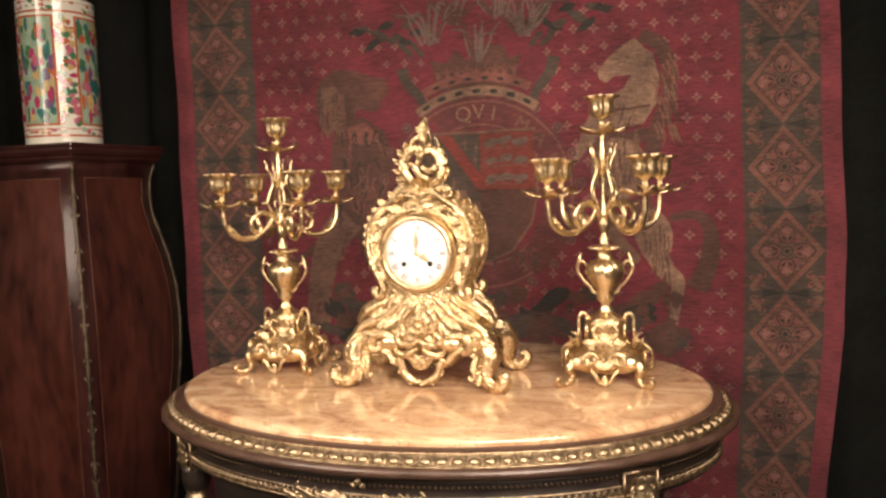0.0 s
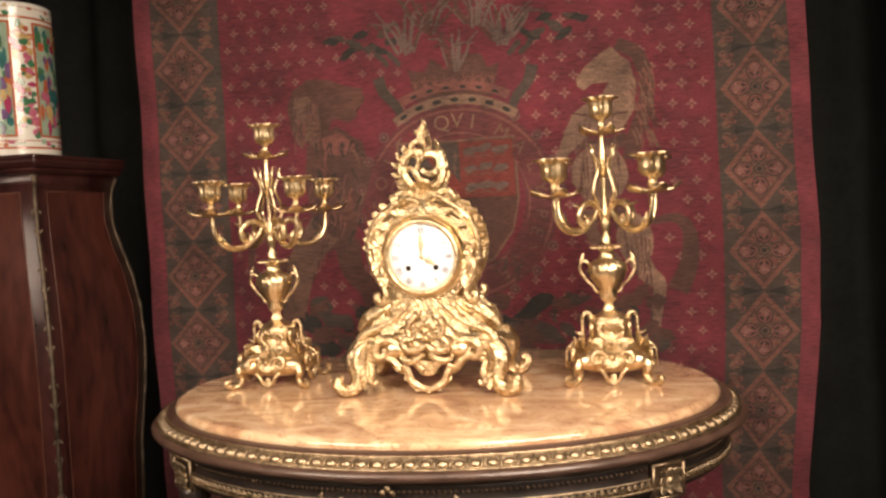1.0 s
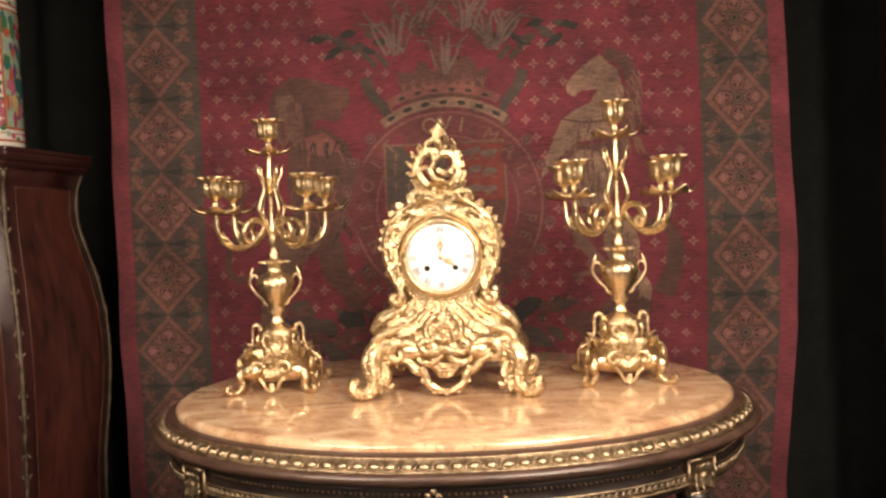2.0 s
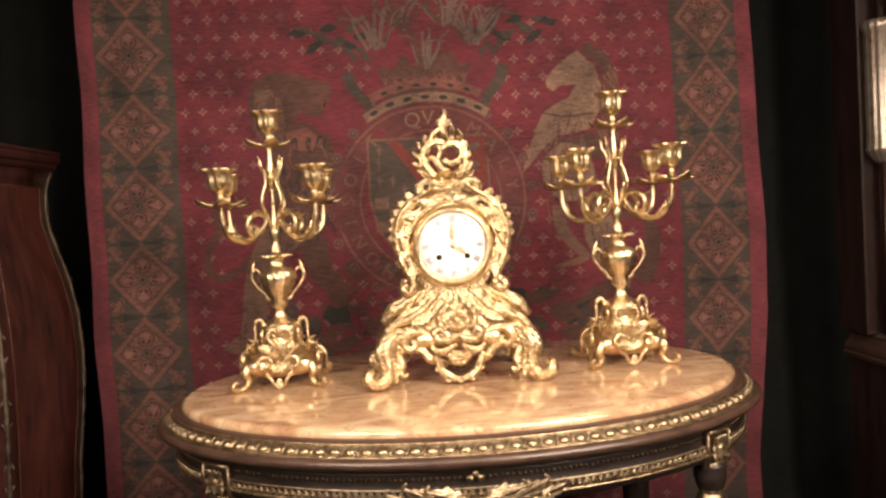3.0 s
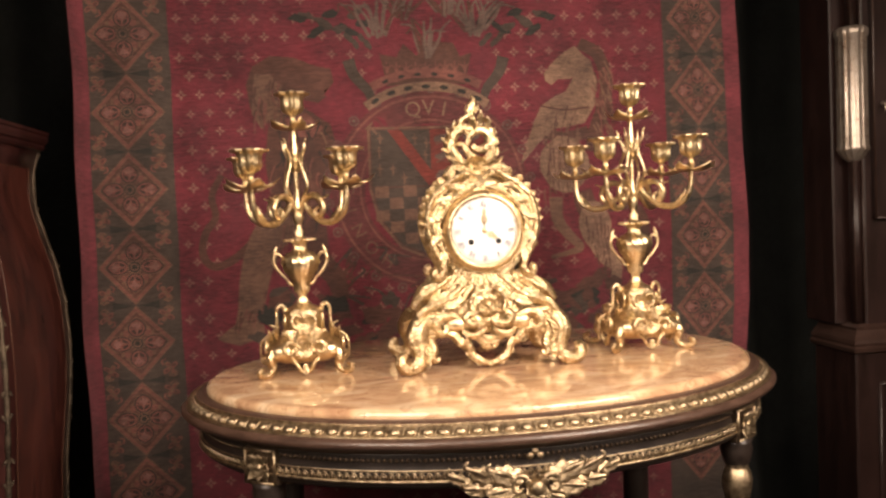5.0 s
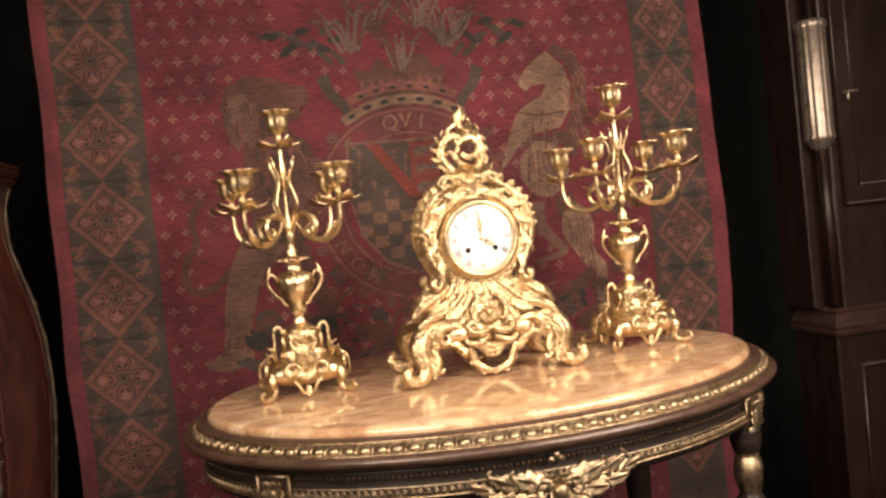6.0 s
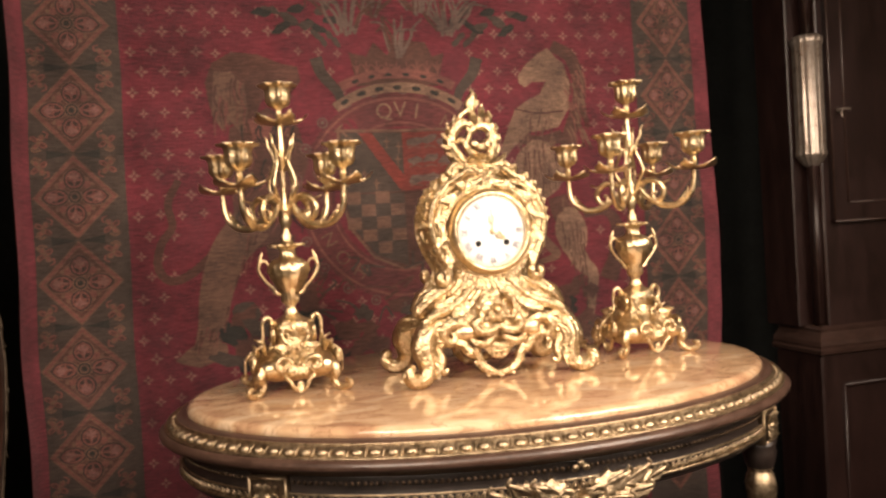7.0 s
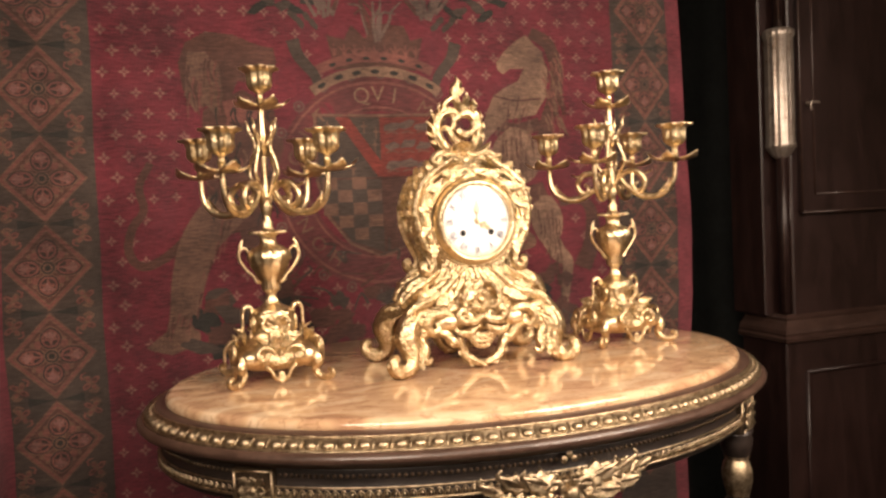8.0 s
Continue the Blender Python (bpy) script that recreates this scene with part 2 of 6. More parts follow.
def sweep(shape, points, radii, n=8, flat=1.0, slot=0, per=6, side=None):
    """A tube along a smooth path; radii are spread along it. flat squeezes it along its second axis."""
    path = smooth_path(points, per) if per else [Vector(q) for q in points]
    radii = radii if isinstance(radii, (list, tuple)) else [radii]
    rad = np.interp(np.linspace(0, 1, len(path)), np.linspace(0, 1, len(radii)), radii) if len(radii) > 1 else [radii[0]] * len(path)
    tangents = [(path[min(i + 1, len(path) - 1)] - path[max(i - 1, 0)]).normalized() for i in range(len(path))]
    normal = Vector(side) if side else tangents[0].orthogonal()
    rings = []
    for p, t, r in zip(path, tangents, rad):
        normal = (normal - t * normal.dot(t)).normalized()
        other = t.cross(normal)
        rings.append([p + normal * (r * math.cos(a)) + other * (r * flat * math.sin(a)) for a in (2 * math.pi * k / n for k in range(n))])
    shape.kind = "scroll"
    return loft(shape, rings, slot)


def scroll(shape, points, radii, n=0, flat=1.0, per=6):
    """A cast scroll: a tapering stem with ribs and grooves running along it."""
    path = smooth_path(points, per)
    rad = np.interp(np.linspace(0, 1, len(path)), np.linspace(0, 1, len(radii)), radii)
    tangents = [(path[min(i + 1, len(path) - 1)] - path[max(i - 1, 0)]).normalized() for i in range(len(path))]
    normal = tangents[0].orthogonal()
    rings = []
    for p, t, r in zip(path, tangents, rad):
        normal = (normal - t * normal.dot(t)).normalized()
        other = t.cross(normal)
        ring = []
        for k in range(18):
            a = 2 * math.pi * k / 18
            q = r * (1.06 + 0.20 * math.cos(6 * a))
            ring.append(p + normal * (q * math.cos(a)) + other * (q * flat * math.sin(a)))
        rings.append(ring)
    shape.kind = "scroll"
    return loft(shape, rings)


def lathe(shape, profile, n=32, flutes=0, depth=0.0, centre=(0, 0, 0), slot=0, twist=0.0, scale=(1, 1)):
    rings = []
    for r, z in profile:
        ring = []
        for k in range(n):
            a = 2 * math.pi * k / n
            q = r * (1 + depth * math.cos(flutes * (a + twist * z))) if flutes else r
            ring.append((centre[0] + q * math.cos(a) * scale[0], centre[1] + q * math.sin(a) * scale[1], centre[2] + z))
        rings.append(ring)
    return loft(shape, rings, slot)


def ball(shape, c, r, n=8, slot=0):
    """A small ellipsoid with half-axes r."""
    r = r if isinstance(r, (list, tuple)) else (r, r, r)
    m = max(4, n // 2 + 1)
    rings = []
    for i in range(m + 1):
        b = -math.pi / 2 + math.pi * (i + 0.02) / (m + 0.04)
        rings.append([(c[0] + r[0] * math.cos(b) * math.cos(2 * math.pi * k / n), c[1] + r[1] * math.cos(b) * math.sin(2 * math.pi * k / n), c[2] + r[2] * math.sin(b)) for k in range(n)])
    shape.kind = "bead"
    return loft(shape, rings, slot)


def leaf(shape, base, along, face, length, width, curl=0.3, lobes=4, thick=0.12, slot=0):
    """An acanthus leaf with a serrated edge and a raised rib, whose tip curls towards face."""
    base, along, face = Vector(base), Vector(along).normalized(), Vector(face)
    face = (face - along * face.dot(along)).normalized()
    across = along.cross(face)
    steps = lobes * 3
    rings = []
    for i in range(steps + 1):
        t = i / steps
        saw = (1.0, 1.25, 0.78)[i % 3]
        w = width * 0.5 * max(0.06, math.sin(math.pi * min(1, 0.12 + 0.88 * t)) ** 0.8) * (saw if 0 < i < steps else 1)
        c = base + along * (length * (t - 0.35 * curl * t**3)) + face * (length * curl * t * t)
        th = width * thick * (1 - 0.7 * t) + 0.0004
        ribs = ((1, -0.25), (0.68, 0.75), (0.34, 0.05), (0, 1.15), (-0.34, 0.05), (-0.68, 0.75), (-1, -0.25))
        rings.append([c + across * (w * u) + face * (th * v) for u, v in ribs] + [c - face * th])
    shape.kind = "leaf"
    return loft(shape, rings, slot)


def box(shape, lo, hi, bevel=0.002, slot=0):
    """A box with chamfered vertical and horizontal edges."""
    (x0, y0, z0), (x1, y1, z1) = lo, hi
    b = min(bevel, (x1 - x0) / 3, (y1 - y0) / 3, (z1 - z0) / 3)

    def ring(e, z):
        c = e + b
        return [(x0 + c, y0 + e, z), (x1 - c, y0 + e, z), (x1 - e, y0 + c, z), (x1 - e, y1 - c, z), (x1 - c, y1 - e, z), (x0 + c, y1 - e, z), (x0 + e, y1 - c, z), (x0 + e, y0 + c, z)]

    return loft(shape, [ring(b, z0), ring(0, z0 + b), ring(0, z1 - b), ring(b, z1)], slot)


def curl_points(cx, cz, r0, r1, a0, a1, n=14):
    """A plane spiral from radius r0 at angle a0 to r1 at a1, in degrees."""
    return [(cx + (r0 + (r1 - r0) * k / n) * math.cos(radians(a0 + (a1 - a0) * k / n)), cz + (r0 + (r1 - r0) * k / n) * math.sin(radians(a0 + (a1 - a0) * k / n))) for k in range(n + 1)]


# the room: floor, ceiling and plain walls round the corner of the shop
def slab(name, lo, hi, mat, label):
    return tagged(part(name, box(Shape(), lo, hi, 0.004), mat, None, smooth=False), label, name.split("_")[0], kind="structure")


slab("floor", (-2.6, -3.2, -0.1), (2.6, 1.3, 0.0), carpet, "dark brown carpeted shop floor")
slab("ceiling", (-2.6, -3.2, 2.6), (2.6, 1.3, 2.7), ceiling_paint, "plain off-white ceiling")
slab("wall_north", (-2.6, 1.2, 0.0), (2.6, 1.3, 2.6), plaster, "plain wall behind the black cloth")
slab("wall_south", (-2.6, -3.3, 0.0), (2.6, -3.2, 2.6), plaster, "plain warm plaster wall")
slab("wall_east", (2.6, -3.3, 0.0), (2.7, 1.3, 2.6), plaster, "plain warm plaster wall")
slab("wall_west", (-2.7, -3.3, 0.0), (-2.6, 1.3, 2.6), plaster, "plain warm plaster wall")


def backdrop():
    s = Shape()
    nx, nz, th = 260, 12, 0.004
    for back in (0, 1):
        verts = []
        for i in range(nx + 1):
            x = -2.5 + 5.0 * i / nx
            y = 0.72 + 0.028 * math.sin(x * 23 + 1.4 * math.sin(x * 5)) + 0.012 * math.sin(x * 51)
            for k in range(nz + 1):
                z = 0.01 + 2.56 * k / nz
                verts.append((x + 0.02 * math.sin(z * 2 + x * 3), y + back * th, z))
        faces = []
        for i in range(nx):
            for k in range(nz):
                a = i * (nz + 1) + k
                q = (a, a + nz + 1, a + nz + 2, a + 1)
                faces.append(tuple(reversed(q)) if back else q)
        s.add(verts, faces)
    ob = part("backdrop", s, black_cloth)
    return tagged(ob, "black cloth backdrop hanging in soft folds", "curtain", kind="structure")


backdrop()


# the tapestry: one hanging cloth with its woven pattern
def cloth_y(x, z):
    return 0.352 + 0.032 * max(0.0, 1 - ((x + 0.02) / 0.66) ** 2) + 0.0045 * math.sin(x * 17 + z * 1.5) + 0.002 * math.sin(x * 41 - z * 3) + 0.007 * math.exp(-(((x + 0.50) / 0.02) ** 2)) - 0.03 * max(0.0, (-0.648 - x) / 0.02) ** 2


def cloth_x(x, z):
    """The cloth's side edges bow out a little and draw in towards the floor."""
    if x > 0:
        swing = np.interp(z, (0.5, 0.67, 0.8, 0.95, 1.1, 1.25, 1.4), (-0.026, -0.012, 0.004, 0.005, 0.001, -0.005, -0.007))
    else:
        swing = np.interp(z, (0.5, 0.8, 1.0, 1.3, 1.5), (-0.004, -0.006, -0.003, 0.004, 0.006))
    return x + float(swing) * (x / 0.65) ** 2 + 0.0015 * math.sin(z * 21) * (x / 0.65) ** 2


def on_cloth(x, z, lift):
    return (cloth_x(x, z), cloth_y(x, z) - lift, z)


TAP_X0, TAP_X1, TAP_Z0, TAP_Z1 = -0.668, 0.633, 0.30, 1.98
tapestry = thing("tapestry", pose(0, 0, 0), "red wool tapestry with green diamond borders and faded coat of arms", "tapestry")


def cloth_patch(shape, x0, x1, z0, z1, lift, slot=0, step=0.012):
    nx, nz = max(2, round((x1 - x0) / step)), max(2, round((z1 - z0) / step))
    verts = [on_cloth(x0 + (x1 - x0) * i / nx, z0 + (z1 - z0) * k / nz, lift) for i in range(nx + 1) for k in range(nz + 1)]
    faces = [(i * (nz + 1) + k, (i + 1) * (nz + 1) + k, (i + 1) * (nz + 1) + k + 1, i * (nz + 1) + k + 1) for i in range(nx) for k in range(nz)]
    return shape.add(verts, faces, slot)


def weave(shape, outline, lift, slot=0):
    """A flat outline (x, z) laid on the cloth, cut fine enough to follow its folds."""
    bm = bmesh.new()
    bm.faces.new([bm.verts.new((x, 0, z)) for x, z in outline])
    bmesh.ops.triangulate(bm, faces=bm.faces[:])
    xs, zs = [p[0] for p in outline], [p[1] for p in outline]
    for lo, hi, axis in ((min(xs), max(xs), (1, 0, 0)), (min(zs), max(zs), (0, 0, 1))):
        cut = math.ceil(lo / 0.02) * 0.02
        while cut < hi:
            bmesh.ops.bisect_plane(bm, geom=bm.verts[:] + bm.edges[:] + bm.faces[:], plane_co=Vector(axis) * cut, plane_no=axis)
            cut += 0.02
    bm.verts.index_update()
    shape.add([on_cloth(v.co.x, v.co.z, lift) for v in bm.verts], [[v.index for v in (f.verts if f.normal.y < 0 else reversed(f.verts))] for f in bm.faces], slot)
    bm.free()
    return shape


def blob(cx, cz, rx, rz, n=14, turn=0.0, rough=0.0, seed=0):
    rng = random.Random(seed)
    out = []
    for k in range(n):
        a = 2 * math.pi * k / n
        r = 1 + rough * (rng.random() - 0.5)
        x, z = rx * r * math.cos(a), rz * r * math.sin(a)
        c, s = math.cos(radians(turn)), math.sin(radians(turn))
        out.append((cx + x * c - z * s, cz + x * s + z * c))
    return out


def band(points, w0, w1):
    """The outline of a ribbon along a smooth plane path that narrows from w0 to w1."""
    path = smooth_path([(x, 0, z) for x, z in points], 5)
    left, right = [], []
    for i, p in enumerate(path):
        t = path[min(i + 1, len(path) - 1)] - path[max(i - 1, 0)]
        n = Vector((-t.z, 0, t.x)).normalized() * (w0 + (w1 - w0) * i / (len(path) - 1)) / 2
        left.append((p.x + n.x, p.z + n.z))
        right.append((p.x - n.x, p.z - n.z))
    return left, right


def weave_band(shape, points, w0, w1, lift, slot=0):
    left, right = band(points, w0, w1)
    n = len(left)
    shape.add([on_cloth(x, z, lift) for x, z in left + right], [(i, i + 1, n + i + 1, n + i) for i in range(n - 1)], slot)
    return shape


cloth = Shape()
cloth_patch(cloth, TAP_X0, TAP_X1, TAP_Z0, TAP_Z1, 0.0, step=0.006)
back = Shape()
cloth_patch(back, TAP_X0, TAP_X1, TAP_Z0, TAP_Z1, -0.003, step=0.006)
cloth.add(back.v, [tuple(reversed(f)) for f in back.f])
part("cloth", cloth, wool_red, tapestry)
for x0, x1, name in ((-0.650, -0.506, "border"), (0.474, 0.602, "border")):
    part(name, cloth_patch(Shape(), x0, x1, TAP_Z0, TAP_Z1, 0.0004), wool_green, tapestry, "grey-green border strip")
for x0, x1 in ((TAP_X0 - 0.0003, -0.650), (0.602, TAP_X1)):
    part("hem", cloth_patch(Shape(), x0, x1, TAP_Z0, TAP_Z1, 0.0012, step=0.005), wool_edge, tapestry, "plain red edge of the tapestry")


def medallion(cx, cz, w, h):
    """A ruled diamond with a four-petalled flower, and rust blossoms between it and the next."""
    s = Shape()
    diamond = lambda k, lift, slot: weave(s, [(cx - w * k, cz), (cx, cz - h * k), (cx + w * k, cz), (cx, cz + h * k)], lift, slot)
    for sx in (-1, 1):
        weave(s, [(cx + sx * 0.003, cz + h), (cx + sx * w * 0.62, cz + h * 1.25 - 0.010), (cx + sx * w * 0.62, cz + h * 0.75 + 0.010)], 0.0007, 1)
    for k, lift, slot in ((1.0, 0.0010, 2), (0.955, 0.0012, 0), (0.86, 0.0014, 2), (0.825, 0.0016, 4)):
        diamond(k, lift, slot)
    for k in range(4):
        a = math.pi / 2 * k
        flat = k % 2 == 0
        px, pz = cx + w * 0.44 * math.cos(a), cz + h * 0.40 * math.sin(a)
        ra, rb = (w * 0.34, h * 0.225) if flat else (w * 0.27, h * 0.27)
        for q, lift, slot in ((1.0, 0.0020, 2), (0.90, 0.0022, 5), (0.76, 0.0024, 0), (0.58, 0.0025, 5)):
            outline = blob(px, pz, ra * q, rb * q, 16)
            tip = 0 if k == 0 else 4 * k
            outline[tip] = (px + ra * q * 1.12 * math.cos(a), pz + rb * q * 1.12 * math.sin(a))
            weave(s, outline, lift, slot)
        for d in (-1.5, -0.75, 0.0, 0.75, 1.5):
            r = 0.60 if abs(d) < 1 else 0.50
            weave_band(s, [(px - ra * 0.55 * math.cos(a), pz - rb * 0.55 * math.sin(a)), (px - ra * 0.1 * math.cos(a) + ra * 0.12 * math.cos(a + d), pz - rb * 0.1 * math.sin(a) + rb * 0.12 * math.sin(a + d)), (px + ra * r * math.cos(a + d), pz + rb * r * math.sin(a + d))], 0.0020, 0.0062, 0.0027 + 0.0001 * d, 3 if abs(d) < 1 else 0)
        b = a + math.pi / 4
        qx, qz = cx + w * 0.40 * math.cos(b), cz + h * 0.40 * math.sin(b)
        for u, v, r in ((0.0, 0.0, 0.0062), (0.008, 0.0, 0.0042), (0.0, 0.008, 0.0042)):
            weave(s, blob(qx + u * math.copysign(1, math.cos(b)), qz + v * math.copysign(1, math.sin(b)), r, r, 9, 0, 0.3, k), 0.00205 + r * 0.01, 0 if r > 0.005 else 2)
    for r, lift, slot in ((0.0125, 0.0030, 2), (0.0102, 0.0032, 1), (0.0078, 0.0034, 2), (0.0046, 0.0036, 1)):
        weave(s, blob(cx, cz, r, r, 12), lift, slot)
    for sx in (-1, 1):
        for sz in (-1, 1):
            qx, qz = cx + sx * w * 0.79, cz + h + sz * 0.021
            for j in range(4):
                a = math.pi / 2 * j + 0.6 * sx * sz
                ux, uz = qx + 0.0078 * math.cos(a), qz + 0.0086 * math.sin(a)
                weave(s, blob(ux, uz, 0.0070, 0.0050, 9, math.degrees(a), 0.35, j), 0.0008 + 0.00002 * j, 2 if j % 2 else 0)
                weave(s, blob(ux, uz, 0.0042, 0.0026, 8, math.degrees(a)), 0.0011, 0 if j % 2 else 4)
            weave(s, blob(qx, qz, 0.0036, 0.0036, 8), 0.0013, 2)
            weave_band(s, [(qx - sx * 0.004, qz - sz * 0.012), (qx + sx * 0.005, qz - sz * 0.016), (qx + sx * 0.011, qz - sz * 0.011), (qx + sx * 0.008, qz - sz * 0.006)], 0.0042, 0.002, 0.0009, 2)
            weave_band(s, [(qx - sx * 0.012, qz + sz * 0.006), (qx - sx * 0.014, qz + sz * 0.014), (qx - sx * 0.006, qz + sz * 0.018)], 0.0040, 0.002, 0.0009, 0)
    return s


for cx, top, pitch, w in ((-0.583, 1.3645, 0.1435, 0.066), (0.541, 1.3835, 0.1482, 0.060)):
    for k in range(-4, 8):
        z = top - pitch * k
        if TAP_Z0 + pitch * 0.6 < z < TAP_Z1 - pitch * 0.8:
            part("medallion", medallion(cx, z, w, pitch * 0.495), [wool_rust, wool_dark, wool_tan, wool_pink, wool_brown, wool_umber], tapestry)

# small woven crosses in staggered rows over the red field
keep_out = [(-0.02, 1.06, 0.205, 0.205), (-0.01, 1.30, 0.12, 0.10), (-0.02, 1.46, 0.24, 0.12), (-0.27, 1.24, 0.11, 0.10), (-0.28, 1.05, 0.09, 0.13), (-0.39, 0.88, 0.05, 0.13), (0.29, 1.24, 0.08, 0.10), (0.30, 1.06, 0.09, 0.13), (0.34, 0.86, 0.06, 0.13)]
crosses = Shape()
rng = random.Random(4)
for row in range(46):
    for col in range(28):
        x, z = -0.490 + 0.0362 * col + (0.0181 if row % 2 else 0), 0.33 + 0.0355 * row
        if x > 0.465 or any(((x - a) / c) ** 2 + ((z - b) / d) ** 2 < 1 for a, b, c, d in keep_out):
            continue
        x, z, k = x + rng.uniform(-0.002, 0.002), z + rng.uniform(-0.002, 0.002), rng.uniform(1.25, 1.6)
        target = Shape() if 0.98 < z < 1.40 else crosses
        for a in range(4):
            c, s = math.cos(a * math.pi / 2), math.sin(a * math.pi / 2)
            pts = [(0.0012, -0.0008), (0.0030, -0.0021), (0.0074, 0), (0.0030, 0.0021), (0.0012, 0.0008)]
            weave(target, [(x + k * (u * c - v * s), z + k * (u * s + v * c)) for u, v in pts], 0.0006, 0)
        if target is not crosses:
            part("woven_cross", target, wool_pink, tapestry)
tagged(part("cross_pattern", crosses, wool_pink, tapestry), kind="stuff")

# the garter, the shield and the crown
GX, GZ = -0.018, 1.055


def ring_band(shape, r0, r1, lift, slot, n=72, a0=0, a1=360, sq=1.0):
    verts = []
    for k in range(n + 1):
        a = radians(a0 + (a1 - a0) * k / n)
        verts += [on_cloth(GX + r * math.cos(a), GZ + r * sq * math.sin(a), lift) for r in (r0, r1)]
    shape.add(verts, [(2 * k, 2 * k + 2, 2 * k + 3, 2 * k + 1) for k in range(n)], slot)


garter = Shape()
ring_band(garter, 0.132, 0.196, 0.0007, 0)
ring_band(garter, 0.184, 0.189, 0.0010, 1)
ring_band(garter, 0.138, 0.142, 0.0010, 1)
for k in range(22):
    a = radians(16.4 * k + 5)
    x, z = GX + 0.203 * math.cos(a), GZ + 0.203 * math.sin(a)
    weave(garter, blob(x, z, 0.010, 0.010), 0.0012, 2)
    weave(garter, blob(x, z, 0.0078, 0.0078), 0.0015, 0)
    weave(garter, blob(x, z, 0.0035, 0.0035, 8), 0.0018, 2)
wool_garter = woven("faded_garter_wool", (0.086, 0.025, 0.026), (0.054, 0.017, 0.018))
part("garter", garter, [wool_garter, wool_rust, wool_grey, wool_dark], tapestry, "round woven garter band with motto letters")


def woven_letter(char, cx, cz, size, turn, mat):
    data = bpy.data.curves.new("letter", "FONT")
    data.body, data.size, data.align_x, data.align_y, data.resolution_u = char, size, "CENTER", "CENTER", 3
    text = new("letter", data)
    me = bpy.data.meshes.new_from_object(text)
    bpy.data.objects.remove(text)
    c, s = math.cos(turn), math.sin(turn)
    for v in me.vertices:
        x, z = v.co.x, v.co.y
        v.co = on_cloth(cx + x * c - z * s, cz + x * s + z * c, 0.0016)
    me.materials.clear()
    me.materials.append(mat)
    ob = new("letter", me)
    ob.parent = tapestry
    return ob


for word, a0, a1 in (("HONI", 236, 192), ("SOIT", 178, 132), ("QVI", 100, 78), ("MAL", 56, 24), ("Y", 8, 8), ("PENSE", 350, 300)):
    for k, ch in enumerate(word):
        a = a0 + (a1 - a0) * k / max(1, len(word) - 1)
        woven_letter(ch, GX + 0.163 * math.cos(radians(a)), GZ + 0.163 * math.sin(radians(a)), 0.042 if word == "QVI" else 0.036, radians(a - 90), wool_cream if word == "QVI" else wool_tan)

shield = Shape()
outline = [(-0.135, 1.178), (0.095, 1.178), (0.098, 1.06), (0.085, 1.00), (0.045, 0.945), (-0.018, 0.918), (-0.080, 0.945), (-0.122, 1.00), (-0.136, 1.06)]
weave(shield, [(-0.018 + (x + 0.018) * 1.04, 1.06 + (z - 1.06) * 1.04) for x, z in outline], 0.0009, 3)
weave(shield, outline, 0.0012, 5)
weave(shield, [(-0.133, 1.176), (-0.016, 1.176), (-0.016, 1.065), (-0.134, 1.065)], 0.0015, 0)
weave(shield, [(-0.134, 1.062), (-0.016, 1.062), (-0.016, 0.923), (-0.078, 0.948), (-0.119, 1.00)], 0.0015, 0)
weave(shield, [(-0.014, 1.176), (0.093, 1.176), (0.096, 1.065), (-0.014, 1.065)], 0.0015, 1)
weave(shield, [(-0.014, 1.062), (0.096, 1.062), (0.083, 1.00), (0.044, 0.948), (-0.014, 0.922)], 0.0015, 5)
for k in range(3):
    z = 1.158 - 0.036 * k
    for j in range(3):
        weave(shield, blob(0.008 + 0.030 * j, z + 0.004 * (j % 2), 0.016, 0.008, 10, 8, 0.5, 7 * k + j), 0.0018, 2)
        weave_band(shield, [(-0.004 + 0.03 * j, z - 0.012), (0.008 + 0.03 * j, z - 0.009), (0.02 + 0.03 * j, z - 0.013)], 0.003, 0.002, 0.0019, 3)
weave(shield, [(-0.100, 1.176), (-0.074, 1.176), (-0.014, 1.094), (-0.014, 1.066), (-0.022, 1.066)], 0.0018, 4)
for i in range(4):
    for j in range(5):
        x, z = -0.130 + 0.0285 * i, 1.066 - 0.0235 * j
        if (i + j) % 2 == 0 and z > 0.965 + 0.03 * max(0, 1.2 - i):
            weave(shield, [(x, z), (x + 0.0275, z), (x + 0.0275, z - 0.0225), (x, z - 0.0225)], 0.0018, 3)
for x, z in ((-0.045, 1.160), (-0.022, 1.150), (-0.025, 1.125), (-0.118, 1.135), (-0.118, 1.100), (-0.092, 1.100), (-0.115, 1.160), (-0.070, 1.082)):
    for turn in (0, 90):
        weave(shield, blob(x, z - (0.002 if turn else 0), 0.0072 if turn == 0 else 0.0125, 0.0019, 8, turn), 0.0019 + turn * 3e-6, 3)
part("shield", shield, [wool_green, wool_scarlet, wool_grey, wool_tan, wool_scarlet, wool_brown], tapestry, "quartered woven shield with checks and red bend")

